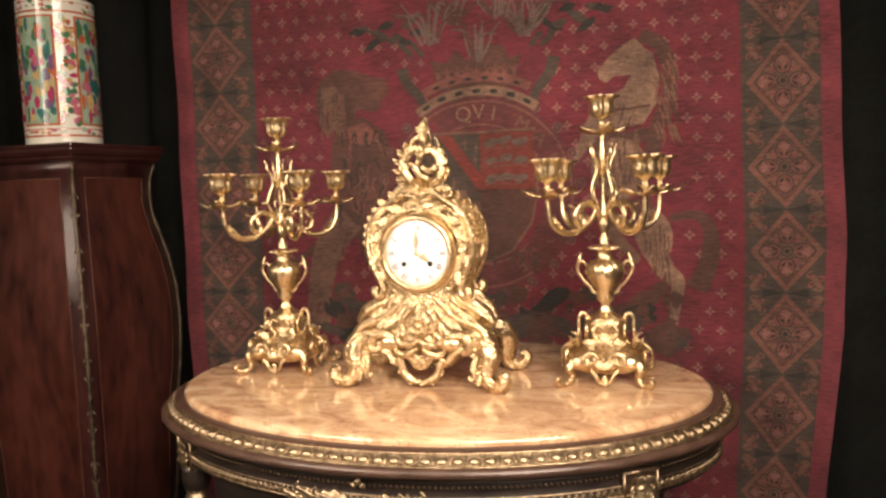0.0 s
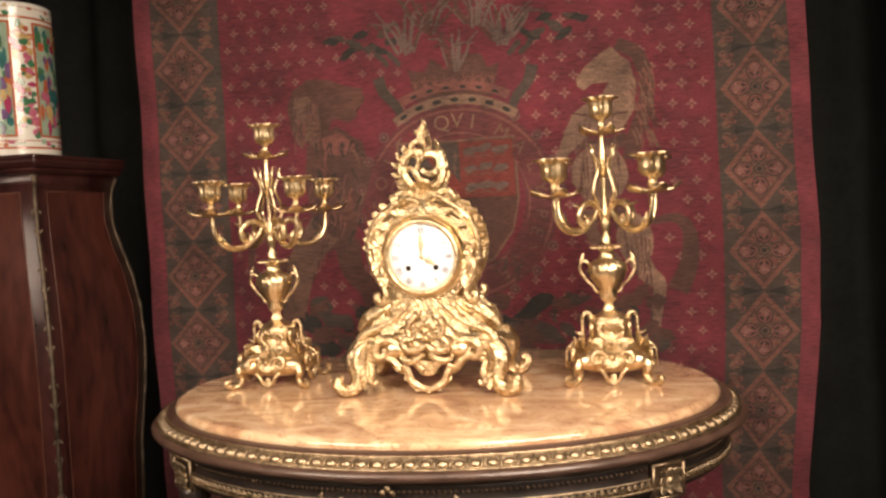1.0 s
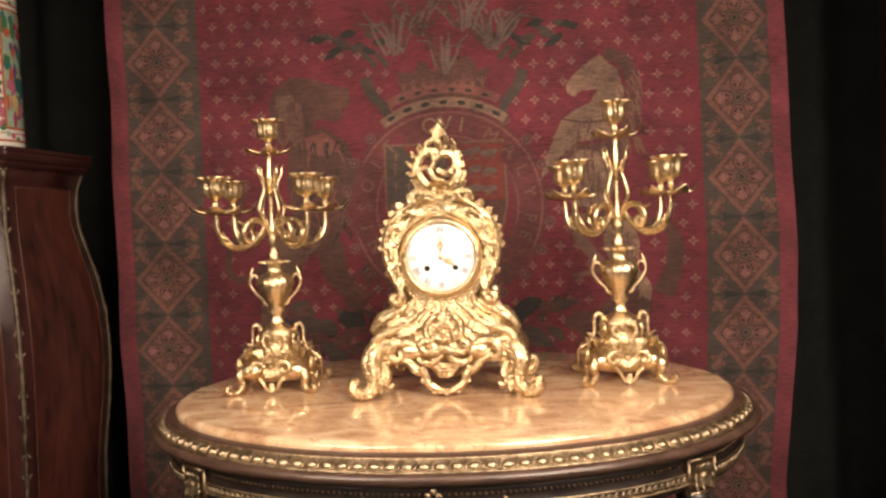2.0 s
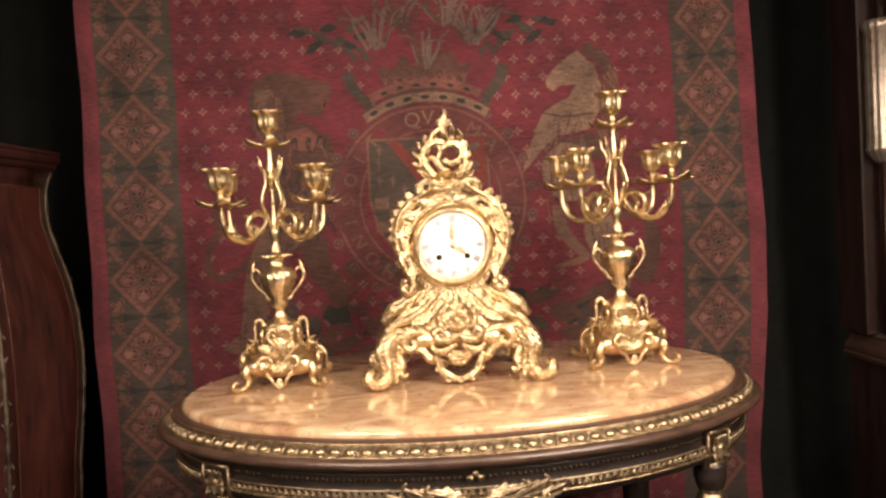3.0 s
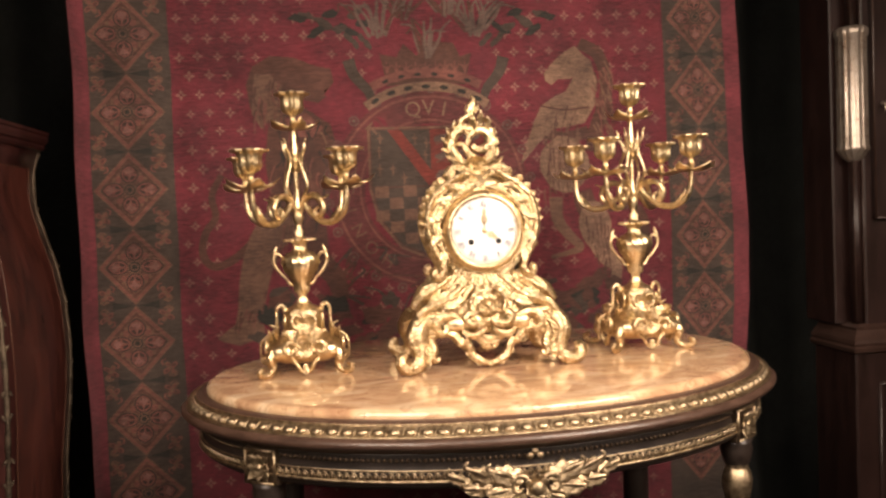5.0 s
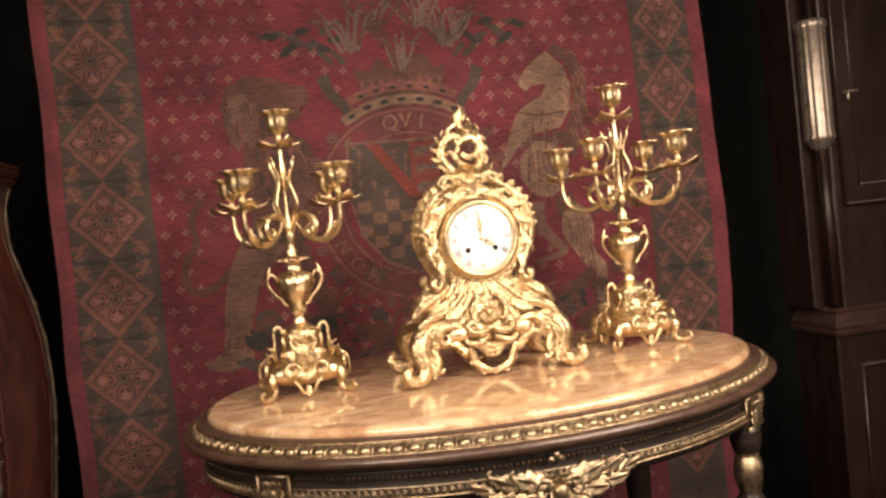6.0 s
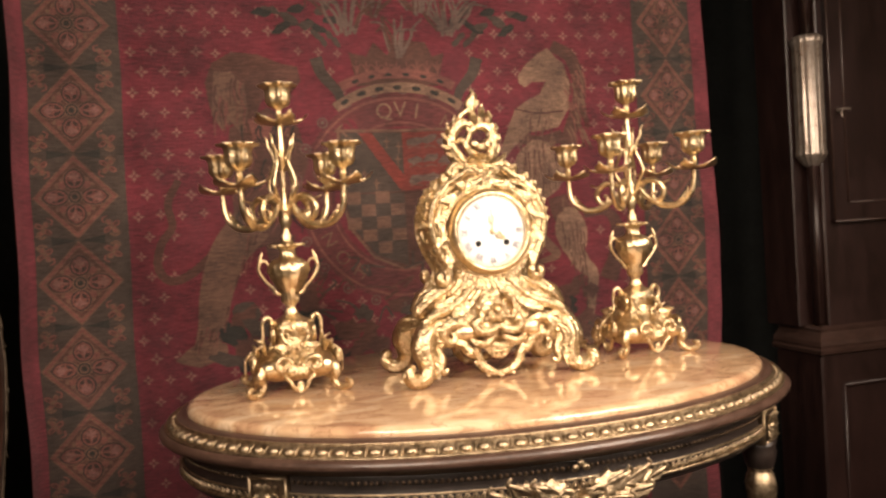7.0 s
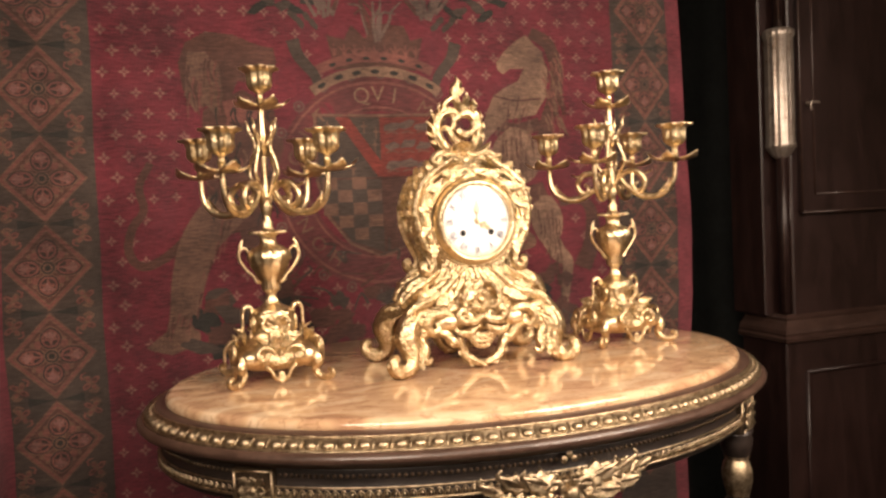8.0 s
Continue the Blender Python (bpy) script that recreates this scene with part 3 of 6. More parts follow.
crown = Shape()
weave(crown, [(-0.095, 1.262), (-0.018, 1.272), (0.060, 1.262), (0.075, 1.325), (0.052, 1.318), (0.040, 1.345), (0.018, 1.322), (-0.010, 1.352), (-0.034, 1.322), (-0.060, 1.345), (-0.075, 1.318), (-0.108, 1.325)], 0.0012, 0)
ring_band(crown, 0.197, 0.216, 0.0019, 4, 24, 54, 126)
for k in range(7):
    a = radians(60 + 10.0 * k)
    weave(crown, blob(GX + 0.206 * math.cos(a), GZ + 0.206 * math.sin(a), 0.009, 0.0045, 10, math.degrees(a) - 90), 0.0022, 2)
ring_band(crown, 0.224, 0.242, 0.0018, 3, 24, 62, 118)
for k in range(6):
    a = radians(69 + 8.3 * k)
    weave(crown, blob(GX + 0.231 * math.cos(a), GZ + 0.231 * math.sin(a), 0.007, 0.0035, 10, math.degrees(a) - 90), 0.0021, 2)
for k in range(9):
    x = -0.095 + 0.0195 * k
    for d in (-1, 0, 1):
        weave_band(crown, [(x, 1.286), (x + 0.004 * d, 1.298 + 0.003 * (d == 0)), (x + 0.009 * d, 1.304 + 0.006 * (d == 0))], 0.003, 0.0015, 0.0017, 3)
part("crown", crown, [wool_brown, wool_tan, wool_dark, wool_rust, wool_cream], tapestry, "brown woven crown shape over the garter")

rng = random.Random(11)
for cx, cz, n, spread, tall in ((-0.015, 1.325, 9, 0.07, 0.075), (-0.110, 1.365, 13, 0.12, 0.080), (0.085, 1.365, 13, 0.12, 0.080), (-0.06, 1.40, 11, 0.12, 0.08), (0.03, 1.40, 11, 0.12, 0.08)):
    for k in range(n):
        u = (k / (n - 1) - 0.5) * spread
        plume = Shape()
        weave_band(plume, [(cx + u * 0.3, cz + rng.uniform(-0.01, 0.01)), (cx + u * 0.6 + rng.uniform(-0.008, 0.008), cz + tall * 0.4), (cx + u + rng.uniform(-0.01, 0.01), cz + tall * rng.uniform(0.6, 0.9)), (cx + u * 1.4 + rng.uniform(-0.012, 0.012), cz + tall * rng.uniform(0.45, 1.0))], 0.007, 0.003, 0.0010 + 0.00005 * k, rng.choice((0, 0, 1)))
        part("plume", plume, [wool_grey, wool_brown], tapestry)

def ribbon(outline, lift, slot):
    part("ribbon", weave(Shape(), outline, lift, 0), (wool_dark, wool_green)[slot], tapestry)


for sx in (-1, 1):
    for k in range(9):
        x, z = -0.015 + sx * (0.12 + 0.016 * k), 1.385 + 0.02 * math.sin(k * 1.9)
        ribbon(blob(x, z, 0.018, 0.008, 10, 30 * math.sin(k * 2.3), 0.7, k), 0.0008 + 0.0001 * k, k % 2)
    weave_band(tail := Shape(), [(-0.015 + sx * 0.155, 1.315), (-0.015 + sx * 0.145, 1.285), (-0.015 + sx * 0.120, 1.255), (-0.015 + sx * 0.112, 1.235)], 0.024, 0.016, 0.0008, 0)
    part("ribbon", tail, wool_green, tapestry)
    for k in range(4):
        ribbon(blob(-0.015 + sx * (0.115 + 0.012 * k), 1.345 + 0.012 * (k % 2), 0.012, 0.006, 9, 50 * sx, 0.5, 30 + k), 0.0009, 1)

# supporters beside the shield, kept as plain woven shapes
west = Shape()
west.kind = "woven_shape"
weave(west, [(-0.355, 1.305), (-0.320, 1.325), (-0.275, 1.320), (-0.235, 1.303), (-0.205, 1.298), (-0.200, 1.272), (-0.235, 1.258), (-0.215, 1.245), (-0.232, 1.232), (-0.270, 1.240), (-0.285, 1.205), (-0.330, 1.195), (-0.362, 1.225), (-0.368, 1.27)], 0.0008, 0)
weave(west, [(-0.352, 1.29), (-0.322, 1.290), (-0.300, 1.262), (-0.296, 1.215), (-0.308, 1.178), (-0.330, 1.205), (-0.342, 1.185), (-0.360, 1.215)], 0.0011, 1)
weave(west, [(-0.330, 1.19), (-0.262, 1.225), (-0.210, 1.190), (-0.195, 1.13), (-0.215, 1.06), (-0.240, 0.99), (-0.300, 0.97), (-0.330, 1.04), (-0.338, 1.12)], 0.0009, 0)
weave(west, [(-0.298, 1.205), (-0.255, 1.212), (-0.225, 1.185), (-0.245, 1.165), (-0.290, 1.17)], 0.0012, 2)
weave_band(west, [(-0.300, 1.02), (-0.345, 0.965), (-0.368, 0.900), (-0.378, 0.840), (-0.392, 0.795)], 0.074, 0.040, 0.0011, 1)
weave(west, blob(-0.395, 0.793, 0.044, 0.020, 14, 8, 0.25, 3), 0.0013, 1)
weave_band(west, [(-0.330, 1.01), (-0.395, 0.945), (-0.440, 0.925), (-0.462, 0.950), (-0.455, 0.990), (-0.435, 1.020), (-0.440, 1.060), (-0.420, 1.10)], 0.016, 0.012, 0.0010, 0)
weave_band(west, [(-0.225, 1.12), (-0.180, 1.10), (-0.165, 1.075)], 0.035, 0.022, 0.0010, 0)
weave_band(west, [(-0.255, 0.99), (-0.245, 0.93), (-0.215, 0.89), (-0.205, 0.845)], 0.055, 0.03, 0.0010, 0)
pieces(west, [wool_brown, wool_tan, wool_rust, wool_dark], tapestry)
west = Shape()
strand = random.Random(31)
for k in range(34):
    x, z = strand.uniform(-0.352, -0.300), strand.uniform(1.215, 1.285)
    weave_band(west, [(x, z), (x - 0.004, z - 0.02), (x + strand.uniform(-0.008, 0.006), z - strand.uniform(0.03, 0.05))], 0.004, 0.0015, 0.0016 + 0.00001 * k, strand.choice((0, 1, 2)))
for k in range(40):
    t = strand.random()
    x, z = -0.305 - 0.085 * t + strand.uniform(-0.022, 0.022), 1.01 - 0.20 * t
    weave_band(west, [(x, z), (x - 0.004, z - 0.012), (x - 0.006, z - strand.uniform(0.018, 0.03))], 0.0035, 0.0015, 0.0017 + 0.00001 * k, strand.choice((0, 2, 0)))
for k in range(40):
    x, z = strand.uniform(-0.325, -0.215), strand.uniform(1.00, 1.20)
    weave_band(west, [(x, z), (x + strand.uniform(-0.01, 0.01), z - 0.014), (x + strand.uniform(-0.015, 0.015), z - 0.03)], 0.004, 0.002, 0.0017 + 0.00001 * k, strand.choice((2, 3, 3, 1)))
tagged(part("thread_shading", west, [wool_brown, wool_tan, wool_rust, wool_dark], tapestry), kind="stuff")

east = Shape()
east.kind = "woven_shape"
weave(east, [(0.221, 1.279), (0.240, 1.301), (0.268, 1.324), (0.290, 1.335), (0.306, 1.318), (0.296, 1.282), (0.278, 1.268), (0.252, 1.268), (0.236, 1.256), (0.224, 1.264)], 0.0016, 0)
weave(east, [(0.288, 1.330), (0.322, 1.305), (0.333, 1.262), (0.328, 1.215), (0.304, 1.178), (0.268, 1.172), (0.238, 1.168), (0.205, 1.140), (0.180, 1.112), (0.166, 1.098), (0.176, 1.132), (0.196, 1.180), (0.212, 1.214), (0.240, 1.232), (0.268, 1.244), (0.284, 1.272)], 0.0014, 0)
weave_band(east, [(0.300, 1.340), (0.336, 1.318), (0.352, 1.270), (0.348, 1.220), (0.326, 1.160), (0.318, 1.120)], 0.024, 0.030, 0.0010, 1)
weave(east, blob(0.258, 1.095, 0.052, 0.058, 20, 12, 0.08, 5), 0.0012, 0)
weave_band(east, [(0.212, 1.160), (0.262, 1.150), (0.312, 1.160)], 0.020, 0.026, 0.0011, 1)
weave(east, blob(0.317, 0.968, 0.034, 0.052, 18, 8, 0.08, 9), 0.0013, 0)
weave_band(east, [(0.292, 1.040), (0.300, 1.010), (0.318, 0.985)], 0.040, 0.050, 0.0011, 1)
weave_band(east, [(0.322, 0.930), (0.340, 0.900), (0.358, 0.882), (0.356, 0.845), (0.351, 0.800)], 0.040, 0.014, 0.0012, 0)
weave_band(east, [(0.236, 1.030), (0.238, 0.985), (0.262, 0.950), (0.284, 0.926), (0.262, 0.916), (0.222, 0.908)], 0.030, 0.008, 0.0011, 2)
weave_band(east, [(0.212, 1.214), (0.262, 1.206), (0.316, 1.210)], 0.004, 0.004, 0.0018, 1)
weave_band(east, [(0.345, 1.000), (0.395, 1.005), (0.416, 0.975), (0.412, 0.915), (0.392, 0.868)], 0.012, 0.040, 0.0010, 1)
pieces(east, [wool_cream, wool_brown, wool_tan, wool_rust], tapestry)
east = Shape()
for k in range(70):
    x, z = strand.gauss(0.258, 0.022), strand.gauss(1.105, 0.028)
    weave_band(east, [(x, z), (x - 0.002, z - 0.012), (x + strand.uniform(-0.004, 0.004), z - strand.uniform(0.02, 0.035))], 0.0030, 0.0015, 0.0019 + 0.00001 * k, strand.choice((2, 2, 1)))
for k in range(50):
    x, z = strand.uniform(0.322, 0.362), strand.uniform(1.16, 1.31)
    weave_band(east, [(x, z), (x + 0.006, z - 0.014), (x + strand.uniform(0, 0.014), z - strand.uniform(0.02, 0.04))], 0.0040, 0.0015, 0.0017 + 0.00001 * k, strand.choice((2, 3, 1)))
for k in range(40):
    t = strand.random()
    x, z = 0.315 + 0.03 * t + strand.uniform(-0.026, 0.026) * (1 - 0.8 * t), 1.00 - 0.16 * t
    weave_band(east, [(x, z), (x + 0.001, z - 0.012), (x + strand.uniform(-0.004, 0.004), z - 0.026)], 0.0032, 0.0015, 0.0018 + 0.00001 * k, strand.choice((1, 2, 1)))
for k in range(26):
    x, z = strand.uniform(0.225, 0.300), strand.uniform(1.14, 1.22)
    weave_band(east, [(x, z), (x - 0.004, z - 0.012), (x - 0.008, z - 0.024)], 0.003, 0.0015, 0.0020 + 0.00001 * k, strand.choice((1, 2, 2)))
tagged(part("thread_shading", east, [wool_cream, wool_brown, wool_tan, wool_rust], tapestry), kind="stuff")

ground = Shape()
rng = random.Random(21)
for k in range(150):
    x, z = rng.uniform(-0.36, 0.36), 0.86 - abs(rng.gauss(0, 0.12))
    if z > 0.33:
        weave(ground, blob(x, z, rng.uniform(0.012, 0.040), rng.uniform(0.007, 0.020), 12, rng.uniform(-40, 40), 0.7, k), 0.0007 + 0.00001 * k, rng.choice((0, 2, 2, 1, 2)))
for k in range(26):
    x, z = rng.uniform(-0.22, 0.18), rng.uniform(0.80, 0.93)
    weave_band(ground, [(x, z), (x + rng.uniform(-0.03, 0.03), z + 0.02), (x + rng.uniform(-0.05, 0.05), z + rng.uniform(-0.02, 0.03))], 0.006, 0.003, 0.0017 + 0.00001 * k, rng.choice((1, 2)))
part("foliage", ground, [wool_dark, wool_green, wool_brown], tapestry, "dark woven leaves below the shield")
rod = Shape()
sweep(rod, [(-0.76, 0.375, 2.0), (0, 0.375, 2.0), (0.74, 0.375, 2.0)], 0.014, 12)
part("hanging_rod", rod, wood_dark, tapestry)


# the oval table: marble top, egg-moulded rim, frieze with mounts, turned legs
TOP, TA, TB, TYC = 0.780, 0.405, 0.285, 0.008
table = thing("oval_table", pose(0, TYC, 0), "oval dark wood side table with gilt bronze mounts under marble", "table")


def oval(d, z, n=160):
    return [((TA + d) * math.cos(2 * math.pi * k / n), (TB + d) * math.sin(2 * math.pi * k / n), z) for k in range(n)]


def oval_at(d, z, s):
    """A point of the oval and its outward normal, at the share s of its length."""
    k = np.interp(s % 1.0, OVAL_S, OVAL_A)
    p = Vector(((TA + d) * math.cos(k), (TB + d) * math.sin(k), z))
    return p, Vector((math.cos(k) / TA, math.sin(k) / TB, 0)).normalized()


OVAL_A = np.linspace(0, 2 * math.pi, 721)
OVAL_S = np.concatenate([[0], np.cumsum(np.hypot(TA * np.diff(np.cos(OVAL_A)), TB * np.diff(np.sin(OVAL_A))))])
OVAL_S = OVAL_S / OVAL_S[-1]

top = Shape()
loft(top, [oval(-0.01, TOP - 0.016), oval(0.004, TOP - 0.014), oval(0.0065, TOP - 0.009), oval(0.005, TOP - 0.004), oval(0.001, TOP - 0.0008), oval(-0.003, TOP), oval(-0.15, TOP)])
part("marble_top", top, marble, table, "polished apricot and brown veined marble slab")
rim = Shape()
profile = [(-0.03, 0.7620), (0.0060, 0.7690), (0.0190, 0.7668), (0.0205, 0.7640), (0.0325, 0.7530), (0.0335, 0.7540), (0.0370, 0.7530), (0.0415, 0.7490), (0.0412, 0.7450), (0.0380, 0.7415), (0.0290, 0.7400), (0.0220, 0.7360), (0.0190, 0.7320), (0.0140, 0.7300), (-0.02, 0.7300)]
loft(rim, [oval(d, z) for d, z in profile])
part("rim", rim, wood_dark, table, "moulded dark wood rim around the marble")
frieze = Shape()
loft(frieze, [oval(d, z) for d, z in [(-0.03, 0.733), (0.011, 0.733), (0.013, 0.727), (0.011, 0.716), (0.013, 0.710), (0.017, 0.698), (0.015, 0.692), (0.007, 0.686), (-0.04, 0.686)]])
part("frieze", frieze, ebonised, table, "curved ebonised wood frieze")

# egg moulding, one piece each
egg = Shape()
ball(egg, (0, 0, 0), (0.0074, 0.0056, 0.0044), 12)
egg_first = None
EGGS = 122
dart = Shape()
for k in range(EGGS):
    p, n = oval_at(0.0268, 0.7592, k / EGGS)
    m = Matrix.Translation(p) @ Matrix.Rotation(math.atan2(n.y, n.x) + math.pi / 2, 4, "Z") @ Matrix.Rotation(radians(28), 4, "X")
    if egg_first is None:
        egg_first = part("egg_bead", egg, gilt_old, table)
        ob = egg_first
    else:
        ob = new("egg_bead", egg_first.data)
        ob.parent = table
    ob.matrix_basis = m
    p, n = oval_at(0.0268, 0.7592, (k + 0.5) / EGGS)
    t = Vector((-n.y, n.x, 0))
    sweep(dart, [p - n * 0.006 + Vector((0, 0, 0.0045)), p + Vector((0, 0, 0.0012)), p + n * 0.005 + Vector((0, 0, -0.0028))], [0.0012, 0.0020, 0.0008], 5, per=2)
for d, z, r in ((0.0198, 0.7660, 0.0016), (0.0334, 0.7543, 0.0015)):
    sweep(dart, [Vector(q) for q in oval(d, z, 120)] + [Vector(oval(d, z, 120)[0])], r, 5, per=0)
for (d0, z0), (d1, z1) in (((0.0198, 0.7655), (0.0334, 0.7540)),):
    a, b = oval(d0, z0), oval(d1, z1)
    n = len(a)
    dart.add(a + b, [(n + i, n + (i + 1) % n, (i + 1) % n, i) for i in range(n)])
tagged(part("dart_moulding", dart, gilt_old, table, "thin gilt fillets and darts between the eggs"), kind="stuff")

# beaded line and looped gilt band along the frieze
beads, loops = Shape(), Shape()
N_BEAD, N_LOOP = 330, 250
for k in range(N_BEAD):
    p, n = oval_at(0.0142, 0.7225, k / N_BEAD)
    ball(beads, p, 0.0024, 6)
tagged(part("bead_strip", beads, bronze_dark, table, "row of small dark bronze beads"), kind="stuff")
for k in range(N_LOOP):
    p, n = oval_at(0.0172, 0.7040, k / N_LOOP)
    t = Vector((-n.y, n.x, 0))
    up = Vector((0, 0, 1))
    sweep(loops, [p - t * 0.0036 - up * 0.004, p - t * 0.0030 + up * 0.001, p + up * 0.0042 + n * 0.001, p + t * 0.0030 + up * 0.001, p + t * 0.0036 - up * 0.004], 0.0011, 5, per=2)
    ball(loops, p - up * 0.0008, (0.0016, 0.0016, 0.0026), 6)
for z, d, r in ((0.7100, 0.0156, 0.0014), (0.6982, 0.0178, 0.0018)):
    sweep(loops, [Vector(q) for q in oval(d, z, 120)] + [Vector(oval(d, z, 120)[0])], r, 6, per=0)
tagged(part("looped_band", loops, gilt_old, table, "looped gilt bronze band along the frieze"), kind="stuff")


def corner_block(parent, sx, sy):
    """A square rosette block over each leg, with the turned leg below."""
    x, y = sx * 0.318, sy * 0.193
    ang = sy * radians(90 - 34 * sx)
    m = Matrix.Translation((x, y, 0)) @ Matrix.Rotation(ang + math.pi / 2, 4, "Z")
    s = box(Shape(), (-0.0250, -0.007, 0.683), (0.0250, 0.020, 0.7295), 0.0015)
    block = part("corner_block", s, bronze_dark, parent, "square block with gilt rosette over the leg", smooth=False)
    block.matrix_basis = m
    r = Shape()
    yf = -0.0075
    for k in range(4):
        a, b = [(-0.0225, 0.685), (0.0225, 0.685), (0.0225, 0.7265), (-0.0225, 0.7265)][k], [(0.0225, 0.685), (0.0225, 0.7265), (-0.0225, 0.7265), (-0.0225, 0.685)][k]
        sweep(r, [(a[0], yf, a[1]), ((a[0] + b[0]) / 2, yf, (a[1] + b[1]) / 2), (b[0], yf, b[1])], 0.0020, 6, per=1)
    for k in range(8):
        a = math.pi / 4 * k
        leaf(r, (0, yf, 0.7055), (math.cos(a), 0, math.sin(a)), (0, -1, 0), 0.018 if k % 2 == 0 else 0.023, 0.014, 0.25, 3, 0.3)
    ball(r, (0, yf - 0.002, 0.7055), (0.005, 0.004, 0.005), 10)
    ros = part("rosette", r, gilt_old, block)
    leg = Shape()
    lathe(leg, [(0.010, 0.0), (0.013, 0.02), (0.010, 0.05), (0.014, 0.10), (0.019, 0.30), (0.0235, 0.52), (0.024, 0.575), (0.018, 0.585), (0.014, 0.592), (0.013, 0.644), (0.017, 0.650), (0.020, 0.660), (0.0215, 0.670), (0.020, 0.677), (0.022, 0.684)], 24, centre=(0, 0.008, 0))
    lg = part("leg", leg, ebonised, parent, "turned dark leg with gilt bulb")
    lg.matrix_basis = m
    bulb = Shape()
    lathe(bulb, [(0.012, 0.590), (0.015, 0.596), (0.0175, 0.606), (0.0195, 0.616), (0.0200, 0.626), (0.0180, 0.636), (0.0150, 0.642), (0.0135, 0.645), (0.0165, 0.648), (0.0145, 0.651)], 24, 8, 0.05, (0, 0.008, 0))
    part("gilt_bulb", bulb, gilt_old, lg)
    collar = Shape()
    lathe(collar, [(0.0245, 0.560), (0.0262, 0.566), (0.0262, 0.572), (0.0245, 0.577)], 24, centre=(0, 0.008, 0))
    part("gilt_collar", collar, gilt_old, lg)


for sx in (-1, 1):
    for sy in (-1, 1):
        corner_block(table, sx, sy)

# leafy mount at the middle of the frieze, front and back
for sy in (-1, 1):
    mount = Shape()
    yb = -TB - 0.016
    for sx in (-1, 1):
        for k, (x, z, dx, dz, ln, w) in enumerate(((0.012, 0.707, 1, 0.10, 0.036, 0.020), (0.016, 0.699, 1, -0.22, 0.034, 0.018), (0.036, 0.708, 1, 0.16, 0.032, 0.015), (0.040, 0.700, 1, -0.10, 0.030, 0.014), (0.060, 0.706, 1, 0.10, 0.024, 0.011), (0.010, 0.692, 0.9, -0.5, 0.018, 0.013))):
            leaf(mount, (sx * x, yb, z), (sx * dx, 0.05, dz), (0, -1, 0.3), ln, w, 0.35, 3, 0.25)
            sweep(mount, [(sx * (x + ln * 0.2), yb - 0.003, z), (sx * (x + ln * 0.6), yb - 0.007, z + dz * ln * 0.6 + 0.004), (sx * (x + ln * 0.95), yb - 0.008, z + dz * ln + 0.006), (sx * (x + ln * 0.85), yb - 0.009, z + dz * ln + 0.011)], [0.001, 0.0026, 0.0022, 0.001], 6, per=4)
        sweep(mount, [(sx * u, yb - 0.003, v) for u, v in curl_points(0.016, 0.700, 0.011, 0.003, 200, -160)], [0.003, 0.0018], 6, per=2)
    for k in range(5):
        a = radians(30 + 120 * k / 4)
        leaf(mount, (0, yb - 0.002, 0.698), (math.cos(a), 0, math.sin(a)), (0, -1, 0), 0.015, 0.010, 0.35, 2, 0.3)
        leaf(mount, (0, yb - 0.002, 0.700), (math.cos(a), 0, -math.sin(a)), (0, -1, 0), 0.014, 0.010, 0.35, 2, 0.3)
    ball(mount, (0, yb - 0.008, 0.699), (0.007, 0.005, 0.006), 12)
    for sx in (-1, 0, 1):
        ball(mount, (sx * 0.005, yb - 0.003, 0.7245 + 0.0035 * (sx == 0)), (0.0034, 0.003, 0.0028), 8)
    core = box(Shape(), (-0.020, yb, 0.695), (0.020, yb + 0.006, 0.709), 0.002)
    mount.v = [(x * 1.25, y - 0.005 + TB * (1 - math.sqrt(1 - (x * 1.25 / TA) ** 2)), 0.7 + (z - 0.7) * 1.45 - 0.011) for x, y, z in mount.v]
    core.v = [(x, y, z - 0.009) for x, y, z in core.v]
    ob = part("leaf_mount", core, gilt_old, table, "gilt bronze acanthus spray on the frieze")
    pieces(mount, gilt_old, ob)
    if sy > 0:
        ob.matrix_basis = Matrix.Rotation(math.pi, 4, "Z")

# low shelf that ties the legs
tie = Shape()
loft(tie, [oval(d, z, 80) for d, z in [(-0.14, 0.150), (-0.13, 0.152), (-0.125, 0.160), (-0.13, 0.168), (-0.14, 0.170), (-0.2, 0.170)]])
for sx in (-1, 1):
    for sy in (-1, 1):
        sweep(tie, [(sx * 0.18, sy * 0.09, 0.160), (sx * 0.25, sy * 0.127, 0.158), (sx * 0.322, sy * 0.180, 0.16)], 0.010, 8)
part("stretcher_shelf", tie, ebonised, table)


# the gilt mantel clock
clock = thing("mantel_clock", pose(0, 0, TOP), "gilt bronze rococo mantel clock with white enamel dial", "clock")
BODY = [(0.050, 0.084, 0.050), (0.060, 0.088, 0.055), (0.072, 0.091, 0.057), (0.085, 0.086, 0.056), (0.100, 0.075, 0.053), (0.115, 0.066, 0.048), (0.130, 0.056, 0.045), (0.142, 0.055, 0.044), (0.158, 0.062, 0.045), (0.175, 0.073, 0.046), (0.195, 0.076, 0.047), (0.215, 0.078, 0.047), (0.235, 0.075, 0.046), (0.250, 0.069, 0.045), (0.263, 0.060, 0.042), (0.273, 0.046, 0.037), (0.281, 0.034, 0.030), (0.289, 0.028, 0.024), (0.296, 0.020, 0.018)]


def body_size(z):
    zs = [b[0] for b in BODY]
    return float(np.interp(z, zs, [b[1] for b in BODY])), float(np.interp(z, zs, [b[2] for b in BODY]))


